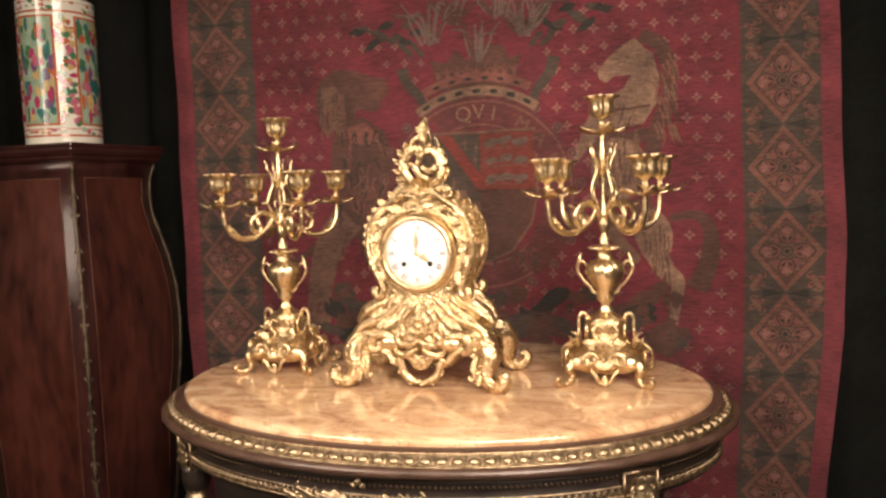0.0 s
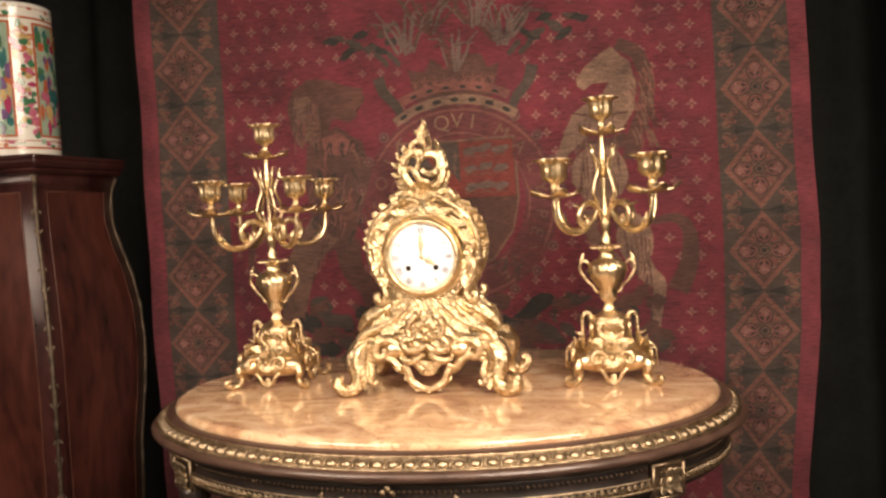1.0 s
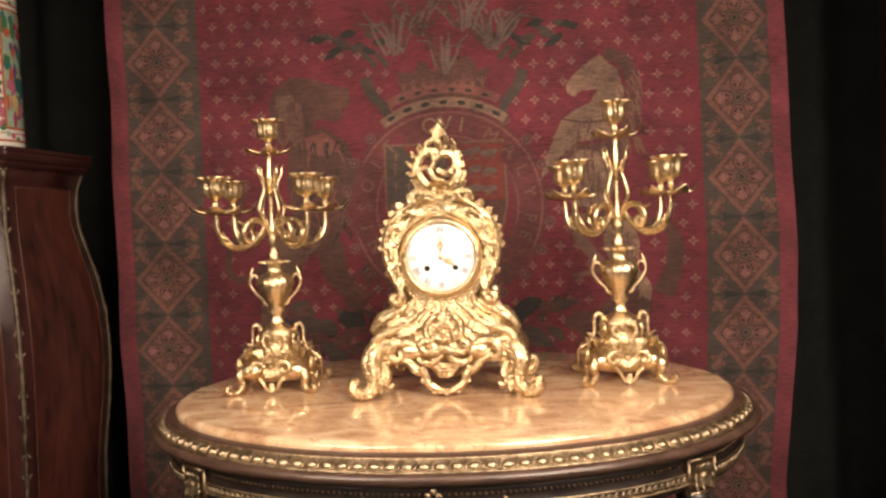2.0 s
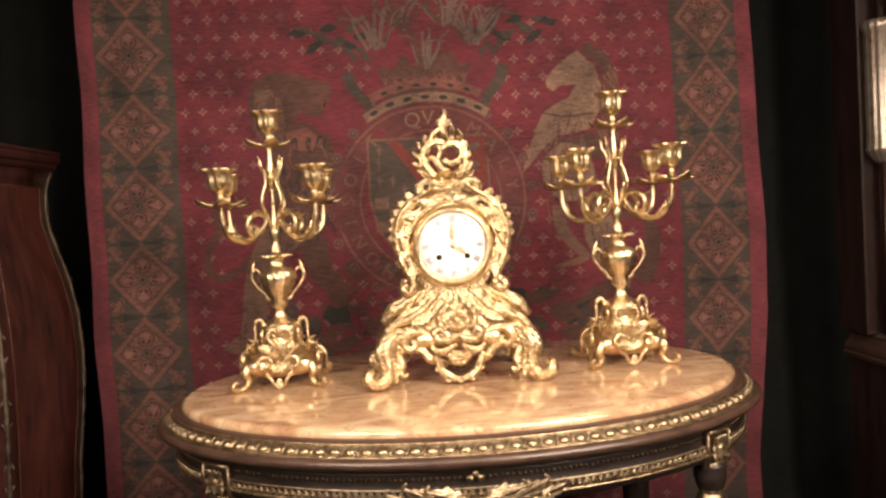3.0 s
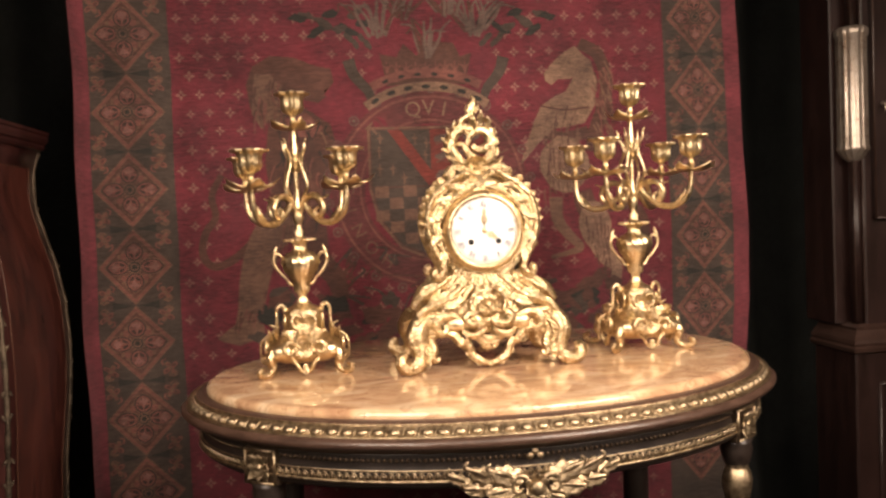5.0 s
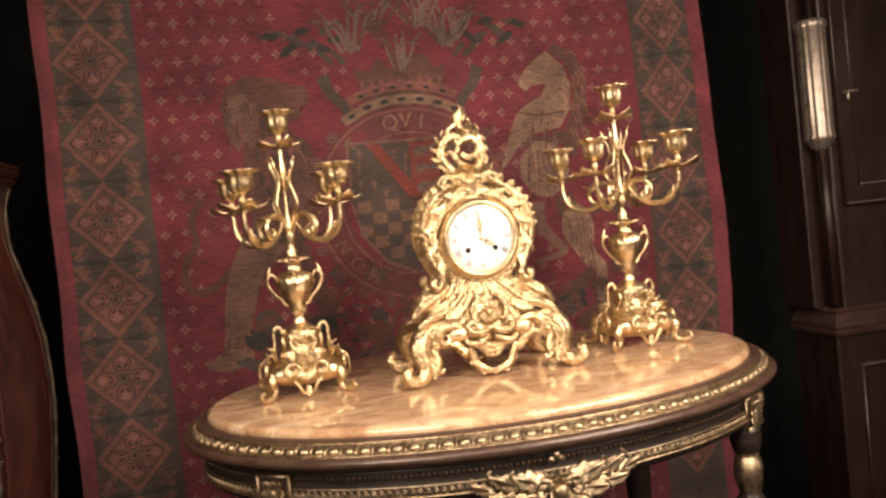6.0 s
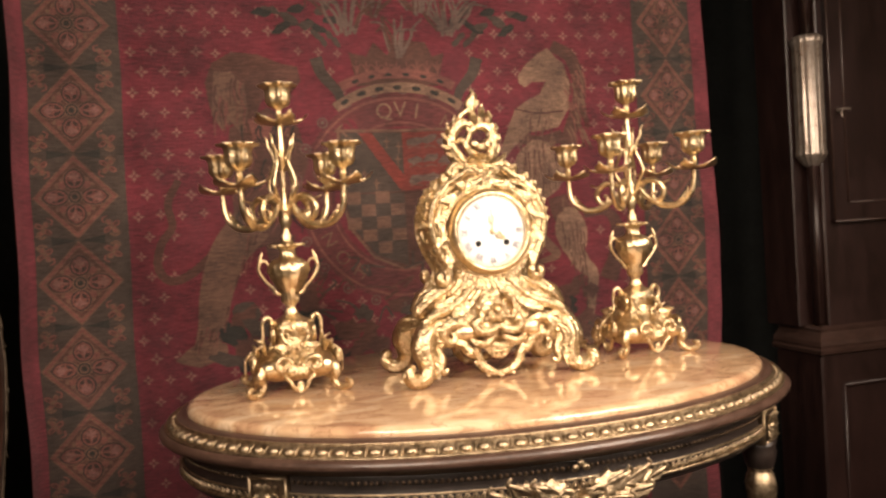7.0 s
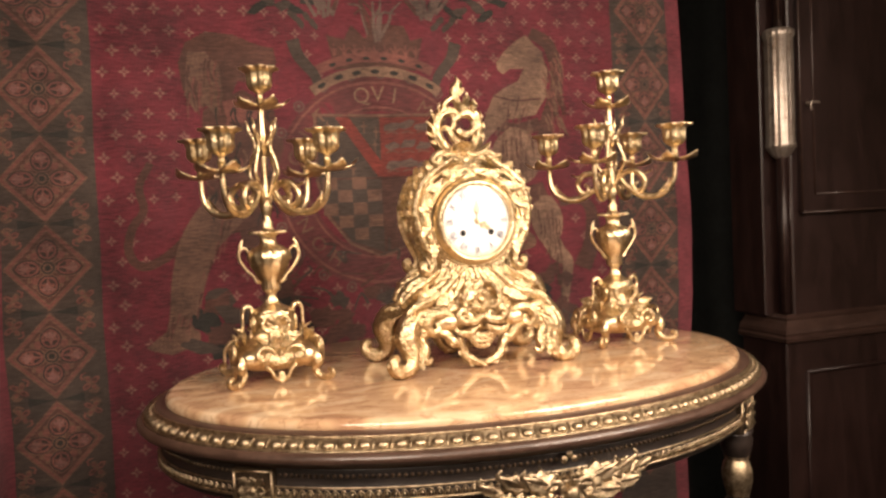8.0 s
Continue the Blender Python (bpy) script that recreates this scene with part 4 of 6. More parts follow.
def body_ring(w, d, z, n=72, power=3.2):
    out = []
    for k in range(n):
        a = 2 * math.pi * k / n
        c, s = math.cos(a), math.sin(a)
        r = (abs(c) ** power + abs(s) ** power) ** (-1 / power)
        ripple = 1 + 0.012 * math.sin(a * 9 + z * 120) * math.sin(z * 160)
        out.append((w * r * c * ripple, d * r * s * ripple, z))
    return out


def front_y(x, z, power=3.2):
    w, d = body_size(z)
    return -d * max(0.0, 1 - min(1, abs(x / w)) ** power) ** (1 / power)


def raised(points, lift):
    return [(x, front_y(x, z) - lift, z) for x, z in points]


body = Shape()
zs = np.linspace(0.050, 0.296, 110)


def chased(p):
    """Flowing ridges like cast leafwork, pushed out from the case."""
    q = Vector(p)
    swirl = noise.noise(q * 34) * 5.0
    r = abs(math.sin(q.x * 95 + swirl)) * abs(math.cos(q.z * 105 - swirl * 0.8 + q.y * 80))
    k = 1 + (0.0020 * (r - 0.4) + 0.0010 * noise.noise(q * 190)) / 0.06
    return (p[0] * k, p[1] * k, p[2])


loft(body, [[chased(p) for p in body_ring(*body_size(z), z, 168)] for z in zs])
part("case", body, gilt, clock, "waisted gilt bronze clock case")

bezel = Shape()
n_ring = 64
ring_profile = [(0.0485, -0.046), (0.0485, -0.0580), (0.0500, -0.0610), (0.0520, -0.0618), (0.0545, -0.0605), (0.0560, -0.0575), (0.0575, -0.0560), (0.0590, -0.0530), (0.0595, -0.0440)]
DZ = 0.200
loft(bezel, [[(r * math.cos(2 * math.pi * k / n_ring), y, DZ + r * math.sin(2 * math.pi * k / n_ring)) for k in range(n_ring)] for r, y in ring_profile], cap=False)
part("bezel", bezel, gilt_plain, clock, "round polished gilt bezel")
dial = Shape()
loft(dial, [[(r * math.cos(2 * math.pi * k / n_ring), y, DZ + r * math.sin(2 * math.pi * k / n_ring)) for k in range(n_ring)] for r, y in ((0.0500, -0.0520), (0.0495, -0.0545), (0.040, -0.0560), (0.020, -0.0566), (0.0006, -0.0568))])
dial_ob = part("dial", dial, enamel, clock, "white enamel dial with blue-black Roman numerals")
for k, word in enumerate(("XII", "I", "II", "III", "IIII", "V", "VI", "VII", "VIII", "IX", "X", "XI")):
    data = bpy.data.curves.new("numeral", "FONT")
    data.body, data.size, data.align_x, data.align_y, data.extrude, data.resolution_u = word, 0.0140, "CENTER", "CENTER", 0.00012, 2
    text = new("numeral", data)
    me = bpy.data.meshes.new_from_object(text)
    bpy.data.objects.remove(text)
    me.materials.clear()
    me.materials.append(ink)
    ob = new("numeral", me)
    ob.parent = dial_ob
    a = -2 * math.pi * k / 12
    squeeze = Matrix.Diagonal((0.66, 1.0, 1.0, 1.0))
    ob.matrix_basis = Matrix.Translation((0.0385 * math.sin(-a), -0.0568, DZ + 0.0385 * math.cos(a))) @ Matrix.Rotation(math.pi / 2, 4, "X") @ Matrix.Rotation(a, 4, "Z") @ squeeze
ticks = Shape()
for k in range(60):
    a = 2 * math.pi * k / 60
    r0, r1 = (0.0455, 0.0475)
    sweep(ticks, [(r0 * math.sin(a), -0.0555, DZ + r0 * math.cos(a)), (r1 * math.sin(a), -0.0552, DZ + r1 * math.cos(a))], 0.00025 if k % 5 else 0.0005, 4, per=0)
part("minute_track", ticks, ink, dial_ob)
for sx in (-1, 1):
    hole = Shape()
    # dark disc set on the dial; the hole's shade is in its colour
    lathe(hole, [(0.0042, -0.001), (0.0042, 0.0008), (0.0035, 0.0012), (0.0008, 0.0004)], 16)
    h = part("winding_hole", hole, black_hole, dial_ob)
    h.matrix_basis = Matrix.Translation((sx * 0.0203, -0.0562, DZ - 0.0155)) @ Matrix.Rotation(math.pi / 2, 4, "X")


def clock_hand(name, angle, length, width, y):
    s = Shape()
    a = radians(angle)
    d, c = Vector((math.sin(a), 0, math.cos(a))), Vector((0, y, DZ))
    t = Vector((d.z, 0, -d.x))
    sweep(s, [c - d * 0.004, c + d * length * 0.4, c + d * length], [width * 0.35, width * 0.3, width * 0.12], 6, 0.5, per=2)
    for sx in (-1, 1):
        sweep(s, [c + d * length * 0.30, c + d * length * 0.42 + t * sx * width * 0.8, c + d * length * 0.58 + t * sx * width * 0.55, c + d * length * 0.68], width * 0.25, 5, per=4)
        sweep(s, [c + d * length * 0.68, c + d * length * 0.76 + t * sx * width * 0.55, c + d * length * 0.86], width * 0.22, 5, per=4)
    ball(s, c, (0.0032, 0.0012, 0.0032), 12)
    return part(name, s, gilt_plain, dial_ob, "pierced gilt hand")


clock_hand("minute_hand", 0, 0.036, 0.0042, -0.0585)
clock_hand("hour_hand", 120, 0.023, 0.0050, -0.0575)

# gadroons round the bezel
gad = Shape()
for k in range(34):
    a = radians(188 + 164 * k / 33)
    r = 0.0635
    p = Vector((r * math.cos(a), front_y(r * math.cos(a), DZ + r * math.sin(a)) - 0.003, DZ + r * math.sin(a)))
    d = Vector((math.cos(a), 0, math.sin(a)))
    leaf(gad, p - d * 0.004, d, (0, -1, 0), 0.014, 0.0062, 0.15, 2, 0.45)
gb = part("gadroon_band", sweep(Shape(), [(0.061 * math.cos(radians(a)), -0.047, DZ + 0.061 * math.sin(radians(a))) for a in range(185, 356, 10)], 0.003, 7, per=2), gilt, clock, "band of gadroons below the dial")
pieces(gad, gilt, gb)

# convex glass over the dial
glass = bpy.data.materials.new("clear_glass")
glass.use_nodes = True
gn, gl = glass.node_tree.nodes, glass.node_tree.links
gn.remove(gn["Principled BSDF"])
clear, gloss, fresnel, blend = gn.new("ShaderNodeBsdfTransparent"), gn.new("ShaderNodeBsdfGlossy"), gn.new("ShaderNodeFresnel"), gn.new("ShaderNodeMixShader")
gloss.inputs["Roughness"].default_value, fresnel.inputs["IOR"].default_value = 0.03, 1.5
gl.new(fresnel.outputs[0], blend.inputs[0])
gl.new(clear.outputs[0], blend.inputs[1])
gl.new(gloss.outputs[0], blend.inputs[2])
gl.new(blend.outputs[0], gn["Material Output"].inputs["Surface"])
s = Shape()
loft(s, [[(r * math.cos(2 * math.pi * k / 48), -0.0598 - 0.0075 * (1 - (r / 0.050) ** 2), DZ + r * math.sin(2 * math.pi * k / 48)) for k in range(48)] for r in (0.050, 0.045, 0.038, 0.030, 0.020, 0.010, 0.0005)], cap=False)
pane = part("glass", s, glass, clock, "clear convex glass over the dial")
pane.visible_shadow = False

for sx in (-1, 1):
    # broad scroll from shoulder to waist, at the front and at the back
    for y0, r in ((-0.043, 0.0040), (0.036, 0.0042)):
        s = Shape()
        pts = [(0.024, 0.287), (0.040, 0.275), (0.058, 0.264), (0.072, 0.246), (0.079, 0.222), (0.078, 0.198), (0.071, 0.175), (0.062, 0.156), (0.059, 0.144), (0.064, 0.134), (0.073, 0.135), (0.075, 0.143), (0.069, 0.146)]
        scroll(s, [(sx * x, y0, z) for x, z in pts], [r * 0.6, r, r * 1.15, r * 0.9, r, r * 0.8], 8, 1.4, per=5)
        pts = [(0.040, 0.268), (0.058, 0.256), (0.068, 0.238), (0.0725, 0.214), (0.070, 0.192), (0.063, 0.172)]
        scroll(s, [(sx * x, y0 - (0.004 if y0 < 0 else -0.004), z) for x, z in pts], [0.001, 0.004, 0.0045, 0.001], 8, per=5)
        part("side_scroll", s, gilt, clock, "long gilt scroll along the case")
    # leaves along the shoulder
    s = Shape()
    ring = lambda r, deg: (sx * r * math.cos(radians(deg)), DZ + r * math.sin(radians(deg)))
    for k in range(7):
        z = 0.277 - 0.0105 * k
        x = body_size(z)[0] - 0.003
        for y0, size in ((-0.036, 1.0), (-0.004, 0.85), (0.026, 0.8)):
            leaf(s, (sx * x, y0, z), (sx * (0.55 + 0.08 * k), -0.12, 0.85 - 0.13 * k), (0, -1, 0.3), 0.019 * size, 0.014, 0.18, 3, 0.18)
    for z, dz in ((0.163, 0.5), (0.176, 0.2), (0.128, 0.7), (0.118, 0.5)):
        leaf(s, (sx * (body_size(z)[0] - 0.002), -0.034, z), (sx, -0.15, dz), (0, -1, 0.3), 0.015, 0.012, 0.2, 3, 0.2)
    for r, a0, a1, y0, w in ((0.0645, 84, 12, -0.047, 0.0042), (0.0715, 60, -18, -0.042, 0.0050), (0.0660, 18, -48, -0.046, 0.0036), (0.0760, 20, -44, -0.030, 0.0042)):
        pts = [ring(r, a0 + (a1 - a0) * k / 9) for k in range(10)]
        scroll(s, [(x, y0, z) for x, z in pts], [0.0012, w, w, w * 0.7, 0.0012], per=3)
    for a0, ln in ((74, 0.034), (52, 0.034), (30, 0.032), (4, 0.028), (-22, 0.026)):
        x, z = ring(0.063, a0)
        b = radians(a0 - 62)
        leaf(s, (x, -0.047, z), (sx * math.cos(b), -0.1, math.sin(b)), (0, -1, 0), ln, 0.014, 0.12, 4, 0.16)
    sh = part("shoulder_scroll", sweep(Shape(), [(sx * 0.050, -0.040, 0.268), (sx * 0.060, -0.045, 0.262), (sx * 0.068, -0.046, 0.252)], 0.004, 7), gilt, clock, "curling acanthus leaves on the shoulder")
    pieces(s, gilt, sh)
    # flowers on the shoulder
    for cx, cz, r in ((0.054, 0.257, 0.010), (0.038, 0.267, 0.008), (0.066, 0.240, 0.008)):
        s = Shape()
        for k in range(6):
            a = math.pi / 3 * k
            leaf(s, (sx * cx, front_y(cx, cz) - 0.004, cz), (math.cos(a), 0, math.sin(a)), (0, -1, 0), r, r * 0.7, 0.35, 2, 0.3)
        ball(s, (sx * cx, front_y(cx, cz) - 0.006, cz), r * 0.3, 8)
        part("flower", s, gilt, clock, "small cast flower beside the dial")
    # C-scroll of the lower case
    s = Shape()
    pts = [(0.018, 0.136), (0.034, 0.122), (0.050, 0.107), (0.068, 0.097), (0.086, 0.092), (0.098, 0.081), (0.100, 0.067), (0.092, 0.057), (0.082, 0.061), (0.081, 0.071), (0.088, 0.074)]
    scroll(s, [(sx * x, -0.046 - 0.10 * x, z) for x, z in pts], [0.002, 0.0045, 0.006, 0.006, 0.0045, 0.003], 8, 1.3, per=5)
    pts = [(0.030, 0.060), (0.044, 0.074), (0.060, 0.080), (0.074, 0.075), (0.078, 0.063), (0.070, 0.055), (0.062, 0.060), (0.065, 0.068)]
    scroll(s, [(sx * x, -0.057 - 0.05 * x, z) for x, z in pts], [0.003, 0.006, 0.0065, 0.005, 0.003], 8, per=5)
    pts = [(0.048, 0.136), (0.060, 0.126), (0.078, 0.116), (0.094, 0.104), (0.106, 0.090)]
    for y0, slim in ((-0.030, 1.0), (0.020, 0.92)):
        scroll(s, [(sx * x * slim, y0, z) for x, z in pts], [0.004, 0.010, 0.012, 0.006], 10, per=5)
        scroll(s, [(sx * 0.062, y0, 0.134), (sx * 0.074, y0, 0.128), (sx * 0.078, y0, 0.120), (sx * 0.070, y0, 0.117)], [0.005, 0.004, 0.002], 7, per=5)
    scroll(s, [(sx * u, -0.0600 - 0.02 * abs(u - 0.084), v) for u, v in curl_points(0.084, 0.073, 0.0185, 0.003, 80, -480, 22)], [0.002, 0.0040, 0.0042, 0.0030], 8, per=2)
    ball(s, (sx * 0.084, -0.0600, 0.073), (0.005, 0.004, 0.005), 10)
    scroll(s, [(sx * u, front_y(u, v) - 0.002, v) for u, v in curl_points(0.040, 0.116, 0.012, 0.003, -60, 380, 18)], [0.0015, 0.0032, 0.0030, 0.002], 8, per=2)
    scroll(s, [(sx * u, front_y(u, v) - 0.002, v) for u, v in curl_points(0.052, 0.259, 0.011, 0.003, -20, 400, 18)], [0.0012, 0.003, 0.0028, 0.0015], 8, per=2)
    for k in range(7):
        u0, u1 = 0.008 + 0.0075 * k, 0.022 + 0.0115 * k
        pts = [(u0, 0.140), (u0 + 0.001, 0.130), (u0 + 0.30 * (u1 - u0), 0.119), (u0 + 0.75 * (u1 - u0), 0.110 - 0.0008 * k), (u1, 0.104 - 0.0022 * k), (u1 + 0.005, 0.097 - 0.003 * k)]
        scroll(s, [(sx * x, front_y(min(x, body_size(z)[0] * 0.96), z) - 0.0005, z) for x, z in pts], [0.0012, 0.0034, 0.0040, 0.0036, 0.0010], per=4)
    for u, v, du, dv, ln, wd in ((0.056, 0.110, 0.9, -0.5, 0.040, 0.020), (0.036, 0.104, 0.9, -0.45, 0.036, 0.018), (0.066, 0.090, 0.7, -0.7, 0.032, 0.018)):
        leaf(s, (sx * u, front_y(min(u, body_size(v)[0] * 0.97), v) - 0.003, v), (sx * du, -0.25, dv), (0, -1, 0.5), ln, wd, 0.12, 4, 0.14)
    for k in range(5):
        leaf(s, (sx * (0.088 + 0.004 * k), -0.030 + 0.014 * k, 0.092 - 0.004 * k), (sx * 0.8, -0.2 + 0.15 * k, -0.9), (sx, -0.3, 0.6), 0.024, 0.016, 0.08, 4, 0.2)
    scroll(s, [(sx * x, -0.061, z) for x, z in ((0.003, 0.119), (0.014, 0.116), (0.023, 0.106), (0.026, 0.094), (0.021, 0.083), (0.014, 0.084))], [0.0015, 0.0036, 0.0042, 0.0036, 0.0018], per=4)
    pieces(s, gilt, clock)
    s = Shape()
    ball(s, (sx * 0.048, -0.0585, 0.0665), (0.0165, 0.0085, 0.0110), 20)
    part("cartouche", s, gilt_plain, clock, "smooth convex polished cartouche")
    s = Shape()
    for k in range(12):
        a = math.pi / 6 * k
        ball(s, (sx * 0.048 + 0.0185 * math.cos(a), -0.0560, 0.0675 + 0.0125 * math.sin(a)), 0.0024, 6)
    pieces(s, gilt, clock)
    # side of the case
    s = Shape()
    for sy in (-1, 1):
        pts = [(0.010, 0.250), (0.026, 0.235), (0.030, 0.212), (0.022, 0.190), (0.008, 0.182), (0.002, 0.195), (0.010, 0.204)]
        scroll(s, [(sx * (body_size(z)[0] + 0.001), sy * y, z) for y, z in pts], [0.002, 0.004, 0.004, 0.002], 7, per=4)
        pts = [(0.006, 0.170), (0.020, 0.155), (0.028, 0.135), (0.034, 0.110), (0.044, 0.090), (0.050, 0.070)]
        scroll(s, [(sx * (body_size(z)[0] + 0.001), y * (-1 if sy < 0 else 0.6), z) for y, z in pts], [0.002, 0.004, 0.006, 0.003], 7, per=4)
    for k in range(5):
        leaf(s, (sx * (body_size(0.10)[0] - 0.002), -0.02 + 0.01 * k, 0.10), (sx * 0.5, -0.6 + 0.3 * k, 0.8), (sx, 0, 0.3), 0.030, 0.012, 0.3, 3)
    pieces(s, gilt, clock)
    # legs
    for sy in (-1, 1):
        s = Shape()
        pts = [(0.080, 0.046, 0.082), (0.098, 0.054, 0.070), (0.106, 0.060, 0.052), (0.102, 0.063, 0.034), (0.103, 0.066, 0.019), (0.112, 0.069, 0.010), (0.123, 0.073, 0.010), (0.131, 0.076, 0.018), (0.130, 0.076, 0.027), (0.123, 0.074, 0.027)]
        scroll(s, [(sx * x, sy * y, z) for x, y, z in pts], [0.006, 0.013, 0.014, 0.012, 0.0095, 0.0088, 0.0085, 0.0075, 0.006, 0.004], 10, per=5)
        ball(s, (sx * 0.113, sy * 0.070, 0.0025), (0.0055, 0.0055, 0.0025), 8)
        for k in range(4):
            leaf(s, (sx * (0.086 + 0.004 * k), sy * (0.058 + 0.002 * k), 0.058 - 0.008 * k), (sx * (0.35 - 0.25 * k), sy * 0.3, -1), (sx * (-0.5 + 0.3 * k), sy, 0.2), 0.030, 0.013, 0.28, 4)
        scroll(s, [(sx * 0.088, sy * 0.060, 0.050), (sx * 0.082, sy * 0.063, 0.034), (sx * 0.086, sy * 0.065, 0.022), (sx * 0.080, sy * 0.066, 0.017), (sx * 0.075, sy * 0.065, 0.022)], [0.004, 0.005, 0.004, 0.002], 7, per=4)
        part("leg", s, gilt, clock, "scrolled gilt leg with leaf foot")
    # apron arch
    s = Shape()
    for y0 in (-0.056, 0.052):
        pts = [(0.088, 0.040), (0.080, 0.052), (0.066, 0.056), (0.052, 0.052), (0.044, 0.042), (0.036, 0.036), (0.028, 0.038)]
        scroll(s, [(sx * x, y0, z) for x, z in pts], [0.003, 0.005, 0.006, 0.006, 0.003], 8, per=5)
        pts = [(0.036, 0.044), (0.030, 0.032), (0.025, 0.020), (0.015, 0.012), (0.002, 0.007)]
        scroll(s, [(sx * x, y0 - 0.002, z) for x, z in pts], [0.006, 0.005, 0.0055, 0.0035], 8, per=5)
        for x, z, dx, dz in ((0.042, 0.044, 0.5, -1), (0.028, 0.026, 0.9, -0.5), (0.014, 0.012, 0.6, -0.8)):
            leaf(s, (sx * x, y0 - 0.002, z), (sx * dx, 0, dz), (0, -1, 0), 0.010, 0.010, 0.3, 2, 0.3)
    pieces(s, gilt, clock)

# shell, pendant and fillings on the front
s = Shape()
for k in range(11):
    a = radians(-10 + 200 * k / 10)
    ln = 0.022 - 0.004 * abs(k - 5) / 5
    leaf(s, (0, -0.060, 0.088), (math.cos(a), -0.1, math.sin(a)), (0, -1, 0), ln, 0.0095, 0.25, 2, 0.35)
ball(s, (0, -0.064, 0.0935), (0.006, 0.005, 0.005), 10)
ball(s, (0, -0.063, 0.0825), (0.0045, 0.003, 0.0035), 10)
sh = part("shell", ball(Shape(), (0, -0.058, 0.086), (0.016, 0.006, 0.012), 14), gilt, clock, "fan-shaped shell at the centre")
pieces(s, gilt, sh)
s = Shape()
for sx in (-1, 1):
    scroll(s, [(0, -0.064, 0.072), (sx * 0.012, -0.065, 0.066), (sx * 0.026, -0.064, 0.066), (sx * 0.034, -0.062, 0.074), (sx * 0.028, -0.063, 0.082), (sx * 0.022, -0.063, 0.077)], [0.004, 0.0055, 0.005, 0.003], 8, per=5)
    scroll(s, [(sx * 0.004, -0.060, 0.060), (sx * 0.020, -0.061, 0.050), (sx * 0.034, -0.060, 0.052), (sx * 0.040, -0.058, 0.062)], [0.004, 0.006, 0.004, 0.002], 8, per=5)
for z0, w, r in ((0.047, 0.027, 0.0048), (0.040, 0.022, 0.0042), (0.034, 0.016, 0.0036)):
    scroll(s, [(-w, -0.057, z0 + 0.006), (-w * 0.5, -0.0585, z0 - 0.001), (0, -0.059, z0 - 0.003), (w * 0.5, -0.0585, z0 - 0.001), (w, -0.057, z0 + 0.006)], [r * 0.4, r, r, r, r * 0.4], per=5)
for k in range(9):
    ball(s, (-0.018 + 0.0045 * k, -0.0620, 0.0415 + 0.00022 * (k - 4) ** 2), 0.0019, 6)
leaf(s, (0, -0.060, 0.012), (0, 0, -1), (0, -1, 0), 0.011, 0.010, 0.1, 2, 0.3)
pieces(s, gilt, clock)
s = Shape()
for k in range(13):
    a = radians(-60 + 120 * k / 12)
    leaf(s, (0.030 * math.sin(a), front_y(0.03 * math.sin(a), 0.134) - 0.002, 0.132 + 0.006 * math.cos(a)), (math.sin(a), -0.1, -math.cos(a) * 0.9), (0, -1, 0), 0.020, 0.0085, 0.25, 3)
pieces(s, gilt, clock)

# pierced crest, a lopsided frame of flame leaves round two openings
s = Shape()
scroll(s, [(x, -0.001, z) for x, z in ((-0.014, 0.296), (-0.026, 0.306), (-0.034, 0.320), (-0.035, 0.335), (-0.028, 0.348), (-0.016, 0.355), (-0.004, 0.352), (0.002, 0.344))], [0.006, 0.0068, 0.0065, 0.006, 0.0052, 0.0035], 9, 1.3, per=5)
scroll(s, [(u, -0.005, v) for u, v in curl_points(0.009, 0.336, 0.0150, 0.0150, 165, -150, 16)], [0.0028, 0.0050, 0.0054, 0.0050, 0.0038], 9, 1.2, per=2)
scroll(s, [(x, -0.004, z) for x, z in ((0.010, 0.300), (0.022, 0.308), (0.028, 0.322), (0.029, 0.338), (0.025, 0.352), (0.021, 0.367))], [0.006, 0.0065, 0.0055, 0.005, 0.004, 0.001], 8, 1.2, per=5)
scroll(s, [(x, -0.006, z) for x, z in ((-0.002, 0.310), (-0.010, 0.316), (-0.015, 0.326), (-0.022, 0.331), (-0.026, 0.327))], [0.005, 0.0042, 0.0034, 0.0022], 7, per=4)
scroll(s, [(x, -0.006, z) for x, z in ((-0.012, 0.328), (-0.008, 0.338), (-0.009, 0.346), (-0.014, 0.349))], [0.0034, 0.0034, 0.002], 7, per=4)
scroll(s, [(x, 0.0, z) for x, z in ((0.022, 0.304), (0.029, 0.308), (0.035, 0.316), (0.036, 0.322), (0.031, 0.322))], [0.004, 0.0038, 0.003, 0.0024], 7, per=4)
scroll(s, [(x, -0.001, z) for x, z in ((-0.020, 0.352), (-0.019, 0.364), (-0.011, 0.371), (-0.002, 0.372), (0.001, 0.366))], [0.004, 0.0036, 0.0036, 0.003], 7, per=4)
for x, z, dx, dz, ln in ((-0.026, 0.350, -0.45, 1.0, 0.018), (-0.031, 0.342, -0.9, 0.65, 0.019), (-0.034, 0.332, -1, 0.25, 0.020), (-0.034, 0.321, -1, -0.05, 0.019), (-0.030, 0.312, -1, -0.25, 0.016)):
    leaf(s, (x, -0.002, z), (dx, -0.2, dz), (0.2, -0.6, 0.7), ln, 0.0115, 0.28, 2, 0.32)
for x, z, dx, dz, ln in ((0.008, 0.352, 0.30, 1, 0.032), (0.021, 0.350, 0.15, 1, 0.024), (0.027, 0.338, 0.55, 1, 0.018), (0.029, 0.326, 0.8, 0.9, 0.016), (0.002, 0.352, -0.25, 1, 0.022)):
    leaf(s, (x, -0.003, z), (dx, -0.2, dz), (-0.4, -0.6, 0.5), ln, 0.0125, 0.25, 2, 0.32)
